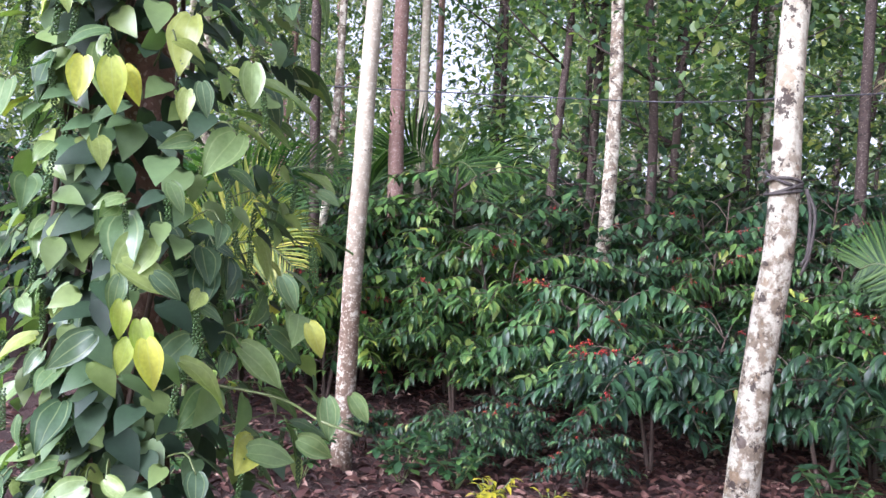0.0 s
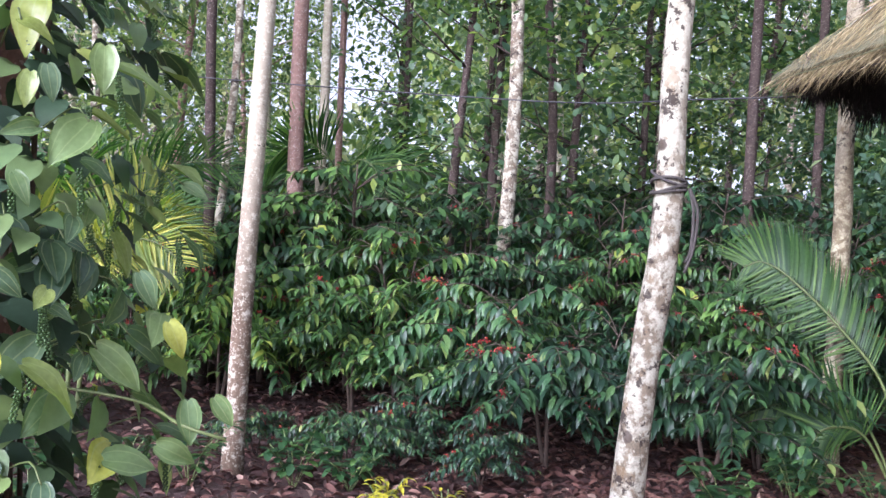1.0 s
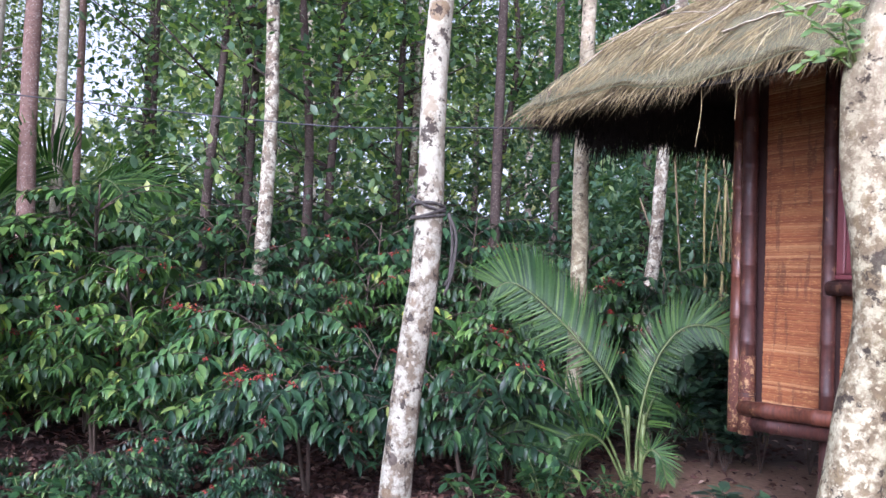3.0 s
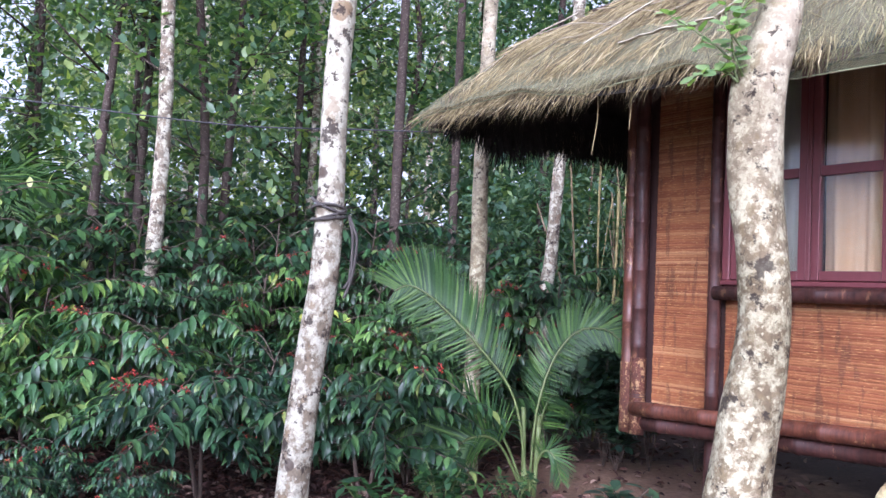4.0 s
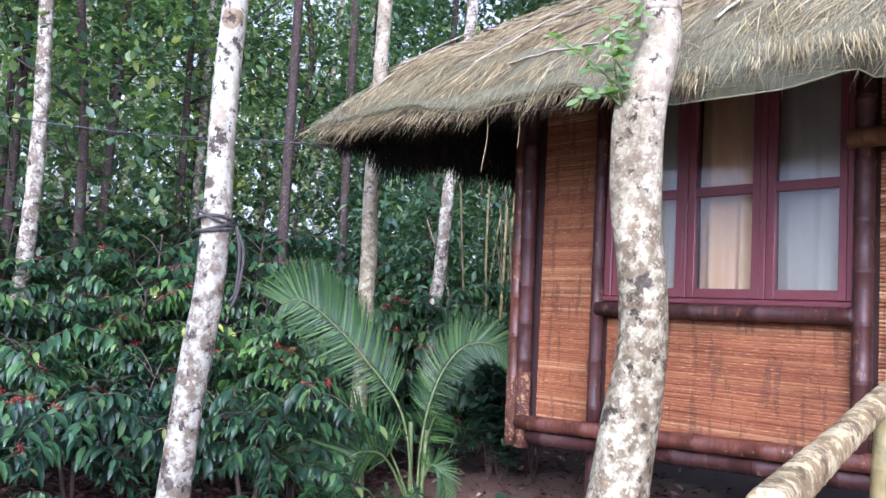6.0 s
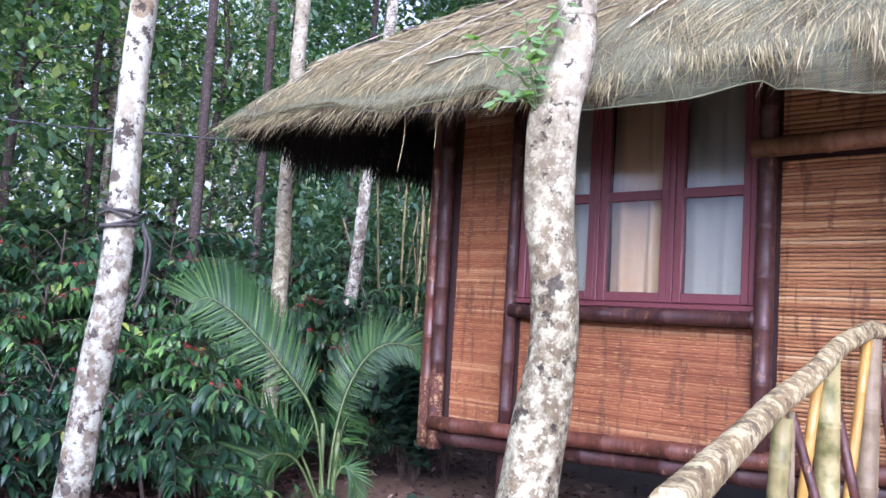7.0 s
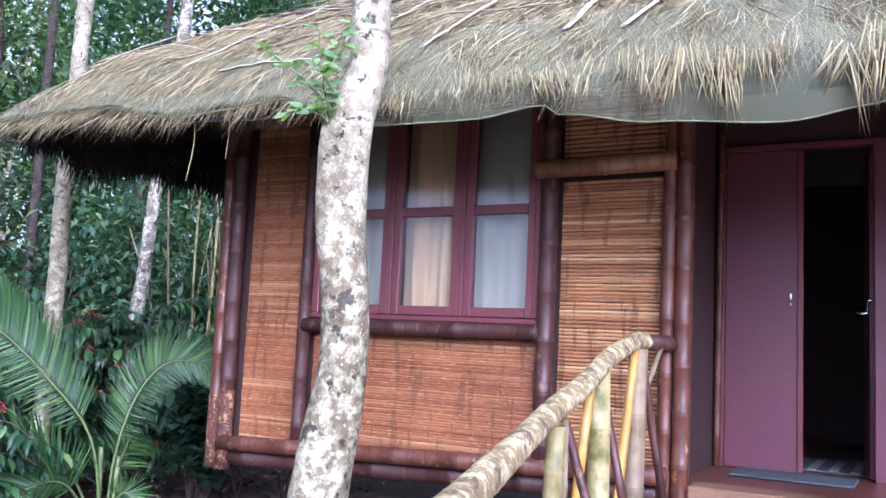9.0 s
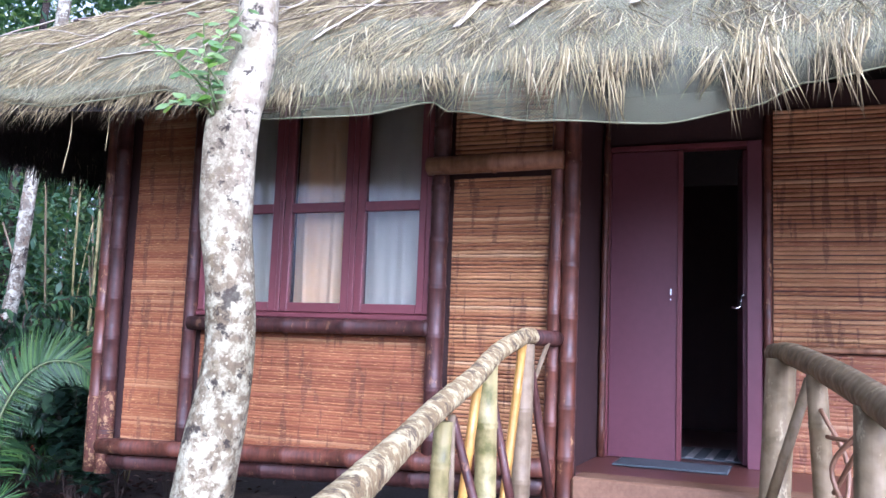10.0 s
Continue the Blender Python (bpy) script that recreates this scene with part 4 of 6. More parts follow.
def home(ob, parent=None):
    """Puts a part, built in world places, under the cottage or one of its parts."""
    ob.parent = parent or cottage
    if not parent:
        ob.matrix_basis = OFFSET
    return ob


def post(name, a, b, r, mat, seed, gap=0.3, label=""):
    ob = home(link_mesh(name, *cane(a, b, r, gap, 12, seed), mat, label=label))
    return ob


def slope(x):
    """The sill sags a little towards the corner."""
    return 0.04 * (x + 3.94)


post("corner_post", (-4.09, 5.36, 0.34), (-4.10, 5.36, 2.75), 0.047, BROWN_CANE, 1)
post("corner_post", (-3.965, 5.33, 0.34), (-3.99, 5.33, 2.75), 0.05, DARK_CANE, 2)
post("post", (-3.36, 5.33, 0.55), (-3.36, 5.33, 2.75), 0.042, DARK_CANE, 3)
post("post", (-1.69, 5.32, 0.6), (-1.685, 5.32, 2.75), 0.05, DARK_CANE, 4)
post("post", (-1.03, 5.33, 0.4), (-1.01, 5.33, 2.75), 0.037, BROWN_CANE, 5, 0.26)
post("post", (-0.945, 5.33, 0.2), (-0.935, 5.33, 2.75), 0.045, BROWN_CANE, 6, 0.26)
post("sill_beam", (-3.98, 5.30, 0.515), (-1.0, 5.30, 0.515 + slope(-1.0)), 0.05, BROWN_CANE, 7, 0.42)
post("bottom_beam", (-4.0, 5.36, 0.42), (-1.0, 5.36, 0.42 + slope(-1.0)), 0.055, DARK_CANE, 8, 0.5)
post("window_sill", (-3.34, 5.31, 1.315), (-1.72, 5.31, 1.325), 0.045, DARK_CANE, 9, 0.45)
post("lintel_log", (-1.745, 5.27, 2.228), (-0.975, 5.27, 2.235), 0.052, TAN_CANE, 10, 0.6, "short tan log above the cane panel")
post("corner_pole", (-0.985, 6.40, 0.58), (-0.975, 6.40, 2.7), 0.022, BROWN_CANE, 12, 0.3)
post("jamb_pole", (0.0, 6.40, 0.58), (0.0, 6.40, 2.7), 0.026, BROWN_CANE, 13, 0.3)
post("porch_post", (2.6, 5.33, 0.2), (2.6, 5.33, 2.75), 0.045, BROWN_CANE, 14)
post("panel_rail", (0.02, 6.39, 1.29), (2.6, 6.39, 1.31), 0.018, TAN_CANE, 15, 0.3)
for k, (x, y) in enumerate([(-3.45, 5.5), (-1.4, 5.5), (0.6, 5.5), (2.6, 5.5), (-3.9, 8.8), (2.6, 8.8)]):
    home(link_mesh("stilt", *tube([Vector((x, y, -0.4)), Vector((x, y, 0.1)), Vector((x, y, 0.5))], 0.07, 10, 0.1, k), DARK_CANE))


for x, y in ((-4.09, 5.36), (-3.967, 5.33)):
    home(link_mesh("peeled_skin", *tube([Vector((x, y, 0.345)), Vector((x, y, 0.5)), Vector((x, y, 0.66)), Vector((x - 0.001, y, 0.86 if x > -4 else 0.82))], 0.0515, 12, 0.02, 3), PEELED, label="peeling tan skin at the foot of the post"))


def wall(name, lo, hi, mat=BACKING):
    bm = box(lo, hi, 0)
    return home(part(name, bm, mat, cottage))


# walls: boards behind the cane, with the window and door left open
wall("wall", (-4.0, 5.42, 0.45), (-3.32, 5.50, 2.75))
wall("wall", (-3.32, 5.42, 0.45), (-1.72, 5.50, 1.38))
wall("wall", (-3.32, 5.42, 2.70), (-1.72, 5.50, 2.75))
wall("wall", (-1.72, 5.42, 0.45), (-0.93, 5.50, 2.75))
wall("wall", (-1.09, 5.50, 0.45), (-1.012, 6.55, 2.9))
wall("wall", (-0.03, 6.47, 0.45), (2.6, 6.55, 2.9))
wall("wall", (-1.01, 6.47, 2.56), (-0.03, 6.55, 2.9))
wall("wall", (-4.06, 5.50, 0.45), (-3.98, 8.9, 2.75))
wall("wall", (-4.06, 8.9, 0.45), (2.68, 8.98, 2.75))
wall("wall", (2.60, 5.42, 0.45), (2.68, 8.9, 2.75))
home(part("floor_deck", box((-3.98, 5.50, 0.48), (2.60, 8.9, FLOOR), 0), FLOOR_PAINT, cottage, "dark red painted floor"))
home(part("step_board", box((-0.90, 5.28, 0.48), (2.5, 5.499, 0.605), 0.012), STEP_WOOD, cottage, "worn reddish wooden step board"))

SLAT_MESH = {}


def slat_mesh(width, h, seed, skin):
    """One flattened cane strip, bowed outwards, with a slight wave."""
    key = (width, h, seed)
    if key not in SLAT_MESH:
        rnd = random.Random(seed)
        verts, faces = [], []
        n = 7
        for i in range(n):
            x = width * i / (n - 1)
            dz = rnd.uniform(-0.0022, 0.0022)
            for y, z in ((0.0, -h / 2), (-0.005, -h * 0.44), (-0.0075, 0.0), (-0.005, h * 0.44), (0.0, h / 2)):
                verts.append((x, y, z + dz))
        for i in range(n - 1):
            for j in range(4):
                a = i * 5 + j
                faces.append((a, a + 5, a + 6, a + 1))
        me = bpy.data.meshes.new("slat")
        me.from_pydata(verts, [], faces)
        me.polygons.foreach_set("use_smooth", [True] * len(me.polygons))
        me.materials.append(skin)
        SLAT_MESH[key] = me
    return SLAT_MESH[key]


def cane_panel(x0, x1, z0, z1, y, h, seed, label, skin=SLAT):
    """A panel of horizontal cane strips on a board."""
    rnd = random.Random(seed)
    root = home(part("cane_panel", box((x0, y, z0), (x1, y + 0.03, z1), 0), PANEL_BACK if skin == SLAT else BACKING, cottage, label))
    width = round(x1 - x0, 3)
    z = z0 + h / 2
    k = 0
    while z < z1:
        ob = new("slat", slat_mesh(width, h * 0.97, seed * 10 + k % 5, skin))
        ob.parent = root
        ob.location = (x0, y - 0.001 - rnd.uniform(0, 0.005), z)
        ob.rotation_euler = (rnd.uniform(-0.06, 0.06), rnd.uniform(-0.003, 0.003), 0)
        ob.scale = (1, rnd.uniform(0.3, 0.65), rnd.uniform(0.98, 1.14)) if skin == SLAT else (1, rnd.uniform(0.8, 1.4), rnd.uniform(0.82, 1.02))
        z += h
        k += 1
    return root


cane_panel(-3.90, -3.40, 0.56, 2.72, 5.40, 0.016, 1, "orange brown woven cane panel, varnished")
cane_panel(-3.32, -1.74, 0.59, 1.275, 5.40, 0.016, 2, "orange brown woven cane panel under the window")
cane_panel(-1.635, -1.065, 0.60, 2.17, 5.40, 0.0205, 3, "pale brown cane panel of round strips", PALE_SLAT)
cane_panel(-1.635, -1.065, 2.29, 2.72, 5.40, 0.026, 4, "dark brown cane panel under the eave", PALE_SLAT)
cane_panel(0.03, 2.58, 1.31, 2.74, 6.44, 0.027, 5, "weathered brown cane panel in the porch", PALE_SLAT)
cane_panel(0.03, 2.58, 0.58, 1.27, 6.44, 0.022, 6, "yellow brown cane panel in the porch")


def build_window():
    root = home(part("window", box((-3.325, 5.33, 1.366), (-1.720, 5.42, 1.398), 0.006), MAROON, cottage, "maroon window of three double-paned casements, closed"))
    cols = [(-3.165, -2.805), (-2.672, -2.312), (-2.174, -1.826)]
    z0, zm0, zm1, z1 = 1.457, 1.999, 2.056, 2.645
    y0, y1 = 5.345, 5.40
    part("frame", box((-3.318, y0 - 0.01, 1.399), (-3.262, y1 + 0.01, 2.72)), MAROON, root)
    part("frame", box((-1.780, y0 - 0.01, 1.399), (-1.727, y1 + 0.01, 2.72)), MAROON, root)
    part("frame", box((-3.261, y0 - 0.01, 2.665), (-1.781, y1 + 0.01, 2.72)), MAROON, root)
    part("mullion", box((-2.752, y0 - 0.006, 1.40), (-2.724, y1, 2.664), 0.004), MAROON, root)
    part("mullion", box((-2.260, y0 - 0.006, 1.40), (-2.226, y1, 2.664), 0.004), MAROON, root)
    edges = [(-3.259, -2.754), (-2.722, -2.262), (-2.224, -1.782)]
    for (a, b), (e0, e1) in zip(cols, edges):
        part("casement", box((e0, y0, 1.402), (a, y1 - 0.01, 2.662), 0.004), MAROON, root)
        part("casement", box((b, y0, 1.402), (e1, y1 - 0.01, 2.662), 0.004), MAROON, root)
        part("casement", box((a + 0.001, y0 + 0.002, 1.402), (b - 0.001, y1 - 0.012, z0), 0.004), MAROON, root)
        part("casement", box((a + 0.001, y0 + 0.002, z1), (b - 0.001, y1 - 0.012, 2.662), 0.004), MAROON, root)
        part("glazing_bar", box((a + 0.001, y0 + 0.002, zm0), (b - 0.001, y1 - 0.012, zm1), 0.004), MAROON, root)
        for lo, hi in ((z0, zm0), (zm1, z1)):
            ob = part("pane", box((a, y0 + 0.022, lo), (b, y0 + 0.026, hi), 0), GLASS, root, "clear glass pane")
            ob.visible_shadow = False


build_window()


def curtain(x0, x1, mat, label, seed, folds=0.4):
    """A hanging curtain with folds behind the glass."""
    rnd = random.Random(seed)
    n, m = 44, 8
    verts = []
    for j in range(m + 1):
        z = 1.42 + 1.26 * j / m
        for i in range(n + 1):
            x = x0 + (x1 - x0) * i / n
            u = i / n
            y = 5.47 + folds * (0.03 * math.sin(u * 15 + seed) + 0.012 * math.sin(u * 34 + seed * 2)) + 0.006 * math.sin(z * 5 + u * 9)
            verts.append((x, y, z))
    faces = [(j * (n + 1) + i, j * (n + 1) + i + 1, (j + 1) * (n + 1) + i + 1, (j + 1) * (n + 1) + i) for j in range(m) for i in range(n)]
    ob = link_mesh("curtain", verts, faces, mat)
    ob.location = (0, 0.05, 0)
    tagged(ob, label, "curtain", "window curtains")


curtain(-3.28, -2.75, WHITE_CLOTH, "pale grey blue curtain hanging behind the window glass", 1)
curtain(-2.75, -2.24, CREAM_CLOTH, "cream and tan folded curtain behind the window glass", 2, 1.0)
curtain(-2.24, -1.76, WHITE_CLOTH, "pale grey blue curtain hanging behind the window glass", 3)


def build_door():
    root = home(part("door", box((-0.948, 6.43, 0.585), (-0.502, 6.468, 2.52), 0.004), MAROON_DOOR, cottage, "maroon double door, one leaf closed and one open inwards"))
    part("door_frame", box((-1.010, 6.425, FLOOR), (-0.951, 6.50, 2.555), 0.004), MAROON, root)
    part("door_frame", box((-0.118, 6.40, FLOOR), (-0.032, 6.50, 2.555), 0.004), MAROON_DOOR, root)
    part("door_frame", box((-0.950, 6.405, 2.522), (-0.119, 6.50, 2.557), 0.004), MAROON, root)
    part("meeting_strip", box((-0.530, 6.418, 0.59), (-0.498, 6.429, 2.515), 0.003), MAROON, root)
    bm = box((-0.37, -0.019, 0.0), (0.0, 0.019, 1.93), 0.004)
    leaf = part("open_leaf", bm, MAROON_DOOR, root)
    leaf.location, leaf.rotation_euler = (-0.13, 6.50, 0.587), (0, 0, radians(-82))
    lock = part("lock", box((-0.575, 6.415, 1.60), (-0.560, 6.429, 1.64), 0.003), STEEL, root, "small steel lock plate")
    part("keyhole", box((-0.572, 6.412, 1.565), (-0.563, 6.429, 1.580), 0.002), STEEL, root)
    v, f = joined([tube(spline([(-0.21, 6.47, 1.535), (-0.185, 6.455, 1.53), (-0.16, 6.46, 1.54), (-0.155, 6.475, 1.60), (-0.135, 6.48, 1.61)], 5), 0.009, 8)])
    link_mesh("handle", v, f, STEEL, root, label="bright steel lever handle")


build_door()
mat = part("mat_cloth", box((-0.84, 6.02, FLOOR + 0.004), (-0.2, 6.37, FLOOR + 0.016), 0.005), MAT_CLOTH, thing("door_mat", "flat blue grey cloth mat on the porch floor", "mat"))
rug = thing("striped_rug", "dark striped rug inside the open doorway", "rug")
part("rug_base", box((-0.9, 6.62, FLOOR + 0.003), (0.3, 7.3, FLOOR + 0.012), 0.004), MAT_CLOTH, rug)
for k in range(9):
    part("stripe", box((-0.86 + 0.12 * k, 6.63, FLOOR + 0.0125), (-0.81 + 0.12 * k, 7.29, FLOOR + 0.016), 0.001), STRIPE_CLOTH, rug)
switch = thing("light_switch", "small pale switch box on the porch wall", "switch")
part("plate", box((-1.011, 5.62, 1.83), (-0.998, 5.69, 1.93), 0.003), STRIPE_CLOTH, switch)

# ---- thatched roof
EX0, EX1, EY0, EY1 = -5.16, 3.9, 4.3, 10.1
roof = home(new("roof"))
roof["label"] = "shaggy grey brown straw thatch under sagging green netting"


def rise(s):
    """Height of the thatch above its edge, s metres in from the eave."""
    pts = [(0, 0), (0.12, 0.17), (0.4, 0.44), (0.9, 0.82), (1.3, 1.08), (2.9, 2.25)]
    for (a, ha), (b, hb) in zip(pts, pts[1:]):
        if s <= b:
            return ha + (hb - ha) * (s - a) / (b - a)
    return pts[-1][1]


def inward(x, y):
    return max(0.0, min(x - EX0, EX1 - x, y - EY0, EY1 - y))


def lift(x):
    """The eave rises a little towards the free corner."""
    return 0.085 * min(1.0, max(0.0, (-3.0 - x) / 1.2))


def thatch_z(x, y):
    base = 2.44 + rise(inward(x, y)) + lift(x)
    return base + 0.05 * noise.noise(Vector((x * 2.2, y * 2.2, 1))) + 0.035 * noise.noise(Vector((x * 4.5, y * 4.5, 7))) + 0.025 * noise.noise(Vector((x * 7, y * 7, 2))) - 0.012 * max(0, x + 2)


def build_roof():
    xs = [EX0, EX0 + 0.06, EX0 + 0.14] + list(np.linspace(EX0 + 0.28, EX1 - 0.1, 84)) + [EX1]
    ys = [EY0, EY0 + 0.05, EY0 + 0.12, EY0 + 0.2] + list(np.linspace(EY0 + 0.32, EY1 - 0.1, 50)) + [EY1]
    n, m = len(xs), len(ys)
    top = [(x, y, thatch_z(x, y)) for y in ys for x in xs]
    faces = [(j * n + i, j * n + i + 1, (j + 1) * n + i + 1, (j + 1) * n + i) for j in range(m - 1) for i in range(n - 1)]
    link_mesh("thatch", top, faces, THATCH, roof)
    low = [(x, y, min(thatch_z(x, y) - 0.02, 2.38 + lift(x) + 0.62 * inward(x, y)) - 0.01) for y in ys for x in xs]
    link_mesh("underside", low, [f[::-1] for f in faces], SHADED_THATCH, roof, label="underside of the thatch, coloured shade-dark")
    # straw lying down the slopes
    rnd = random.Random(31)

    def strand(p, d, length, r):
        d = d.normalized()
        s = d.orthogonal().normalized() * r
        o = d.cross(s)
        mid = p + d * (length * 0.5) + Vector((0, 0, -0.012 * length))
        end = p + d * length + Vector((rnd.uniform(-.02, .02), rnd.uniform(-.02, .02), -0.05 * length))
        verts = [p + s, p - s * 0.5 + o, p - s * 0.5 - o, mid + s, mid - s * 0.5 + o, mid - s * 0.5 - o, end]
        return verts, [(0, 1, 4, 3), (1, 2, 5, 4), (2, 0, 3, 5), (3, 4, 6), (4, 5, 6), (5, 3, 6)]

    straw, fringe, dark = [], [], []
    for _ in range(26000):
        if rnd.random() < 0.8:
            x, y = rnd.uniform(EX0 + 0.1, 2.2), EY0 + 0.04 + 2.2 * rnd.random() ** 1.5
        else:
            x, y = EX0 + 0.04 + 1.8 * rnd.random() ** 1.3, rnd.uniform(EY0, 6.5)
        front = (y - EY0) < (x - EX0)
        z = thatch_z(x, y) + rnd.uniform(-0.01, 0.03)
        s = inward(x, y)
        steep = (rise(s + 0.05) - rise(max(0, s - 0.05))) / 0.1
        d = Vector((rnd.gauss(0, 1.1 if rnd.random() < 0.3 else 0.4), -1, -steep + rnd.gauss(0.06, 0.1))) if front else Vector((-1, rnd.gauss(0, 0.3), -steep + rnd.gauss(0.05, 0.08)))
        # tufts lean together, this way and that
        lean = 1.1 * noise.noise(Vector((x * 3.2, y * 3.2, 3)))
        d += Vector((lean, 0, 0.1 * abs(lean))) if front else Vector((0, lean, 0.1 * abs(lean)))
        straw.append(strand(Vector((x, y, z + 0.04 * max(0, noise.noise(Vector((x * 5, y * 5, 8)))))), d, rnd.uniform(0.1, 0.4), rnd.uniform(0.001, 0.003)))
    for _ in range(3600):
        x = rnd.uniform(EX0, 2.4)
        y = EY0 + rnd.uniform(-0.02, 0.3)
        hang = 0.5 + 0.5 * noise.noise(Vector((x * 3.1, 0, 5)))
        z = 2.47 + lift(x) + 0.55 * (y - EY0) + rnd.uniform(-0.06, 0.06)
        d = Vector((rnd.gauss(0, 0.28), -0.25 + rnd.gauss(0, 0.2), -1))
        if x < -2.6:
            z += 0.03
            hang *= 0.25
        fringe.append(strand(Vector((x, y, z)), d, rnd.uniform(0.06, 0.15) + 0.2 * hang * rnd.random(), rnd.uniform(0.0012, 0.0034)))
    # bunches of straw that slid down and hang over the net
    for _ in range(70):
        bx = rnd.uniform(-2.3, 2.3)
        by, bz, drop, tilt = EY0 - 0.11, 2.4 + rnd.uniform(-0.06, 0.05), rnd.uniform(0.12, 0.34), rnd.gauss(0, 0.22)
        if bx < -0.9:
            drop *= 0.5
        for _k in range(rnd.randrange(8, 20)):
            d = Vector((tilt + rnd.gauss(0, 0.12), -0.12 + rnd.gauss(0, 0.06), -1))
            fringe.append(strand(Vector((bx + rnd.gauss(0, 0.03), by - rnd.uniform(0, 0.05), bz + rnd.uniform(-0.03, 0.03))), d, drop * rnd.uniform(0.6, 1.0), rnd.uniform(0.0015, 0.0032)))
    # straw inside the eave, in the same near-black colour for shade
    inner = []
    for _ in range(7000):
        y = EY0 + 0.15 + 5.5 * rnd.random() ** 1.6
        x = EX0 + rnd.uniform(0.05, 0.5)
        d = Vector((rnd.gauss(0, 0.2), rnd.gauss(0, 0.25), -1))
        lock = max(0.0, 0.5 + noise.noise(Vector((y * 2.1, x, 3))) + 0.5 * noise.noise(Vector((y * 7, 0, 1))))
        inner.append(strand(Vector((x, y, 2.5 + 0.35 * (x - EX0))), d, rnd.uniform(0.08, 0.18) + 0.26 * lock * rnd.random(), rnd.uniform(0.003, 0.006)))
    # straw hanging behind the hem of the net, coloured as if in shadow
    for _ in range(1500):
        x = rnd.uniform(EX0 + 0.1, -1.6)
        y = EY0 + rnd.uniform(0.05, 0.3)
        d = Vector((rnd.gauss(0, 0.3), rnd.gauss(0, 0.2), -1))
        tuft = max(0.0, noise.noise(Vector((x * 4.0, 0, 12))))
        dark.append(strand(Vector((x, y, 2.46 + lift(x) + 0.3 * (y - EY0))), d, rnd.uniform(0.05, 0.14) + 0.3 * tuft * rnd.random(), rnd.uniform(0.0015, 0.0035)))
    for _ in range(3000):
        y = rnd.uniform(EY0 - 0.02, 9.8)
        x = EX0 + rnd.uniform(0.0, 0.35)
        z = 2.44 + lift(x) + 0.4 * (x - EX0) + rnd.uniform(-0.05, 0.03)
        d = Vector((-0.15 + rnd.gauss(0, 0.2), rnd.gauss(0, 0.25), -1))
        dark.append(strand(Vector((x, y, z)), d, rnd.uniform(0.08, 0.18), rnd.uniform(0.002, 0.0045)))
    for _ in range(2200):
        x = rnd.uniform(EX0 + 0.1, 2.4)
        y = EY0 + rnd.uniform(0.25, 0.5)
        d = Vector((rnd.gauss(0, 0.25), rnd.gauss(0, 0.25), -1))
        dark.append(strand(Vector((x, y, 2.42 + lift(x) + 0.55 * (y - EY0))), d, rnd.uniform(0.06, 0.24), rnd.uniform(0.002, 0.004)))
    for name, some, mat, label in (("straw", straw, STRAW, "loose bleached straw"), ("eave_fringe", fringe, STRAW, "ragged straw ends at the eave"), ("dark_fringe", dark, SHADED_STRAW, "straw under the eave, darkened as if in shadow"), ("inner_fringe", inner, SHADED_THATCH, "straw hanging inside the eave, coloured shade-dark")):
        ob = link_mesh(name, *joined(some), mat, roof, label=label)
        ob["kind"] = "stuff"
    # split-cane strips holding the straw down
    def strip(a, b, w):
        pts = []
        steps = 8 if w > 0.0125 else 40
        for k in range(steps + 1):
            x, y = a[0] + (b[0] - a[0]) * k / steps, a[1] + (b[1] - a[1]) * k / steps
            pts.append(Vector((x, y, thatch_z(x, y) + (0.06 if w > 0.0125 else 0.045))))
        if w > 0.0125:
            # a stiff split strip that only half follows the straw
            a0, b0 = pts[0], pts[-1]
            rest = max((p - a0.lerp(b0, k / 8)).z for k, p in enumerate(pts))
            pts = [(a0.lerp(b0, k / 8) + Vector((0, 0, rest * 0.5))).lerp(p, 0.7) for k, p in enumerate(pts)]
        # half-round section, flat side down
        across = Vector((pts[-1].y - pts[0].y, pts[0].x - pts[-1].x, 0)).normalized() * w
        v, f = [], []
        for k, c in enumerate(pts):
            v += [c - across, c - across * 0.6 + Vector((0, 0, w * 0.45)), c + across * 0.6 + Vector((0, 0, w * 0.45)), c + across]
            if k:
                f += [(4 * k - 4 + i, 4 * k - 4 + (i + 1) % 4, 4 * k + (i + 1) % 4, 4 * k + i) for i in range(4)]
        f += [(3, 2, 1, 0), tuple(range(len(v) - 4, len(v)))]
        link_mesh("batten", v, f, BATTEN, roof, smooth=False)
    for a, b, w in [((-2.05, 4.47), (-1.8, 5.0), 0.018), ((-1.28, 4.45), (-1.1, 5.1), 0.021), ((-1.0, 4.42), (-0.72, 4.95), 0.022), ((-0.47, 4.45), (-0.36, 5.3), 0.022), ((-0.08, 4.47), (0.5, 4.85), 0.018), ((-2.75, 4.5), (-2.35, 5.3), 0.016), ((-4.75, 4.5), (-4.35, 5.0), 0.014), ((-3.75, 4.5), (-3.3, 5.2), 0.016), ((1.5, 4.4), (1.7, 5.2), 0.018), ((0.9, 4.45), (1.05, 5.1), 0.02),
                    ((-4.5, 4.78), (1.9, 4.82), 0.009), ((-4.2, 5.05), (1.9, 5.0), 0.01), ((-3.9, 5.3), (1.9, 5.28), 0.009), ((-3.4, 4.45), (-2.75, 4.47), 0.015), ((-4.3, 4.52), (-3.4, 4.9), 0.008), ((-3.6, 5.6), (1.9, 5.7), 0.01)]:
        strip(a, b, w)
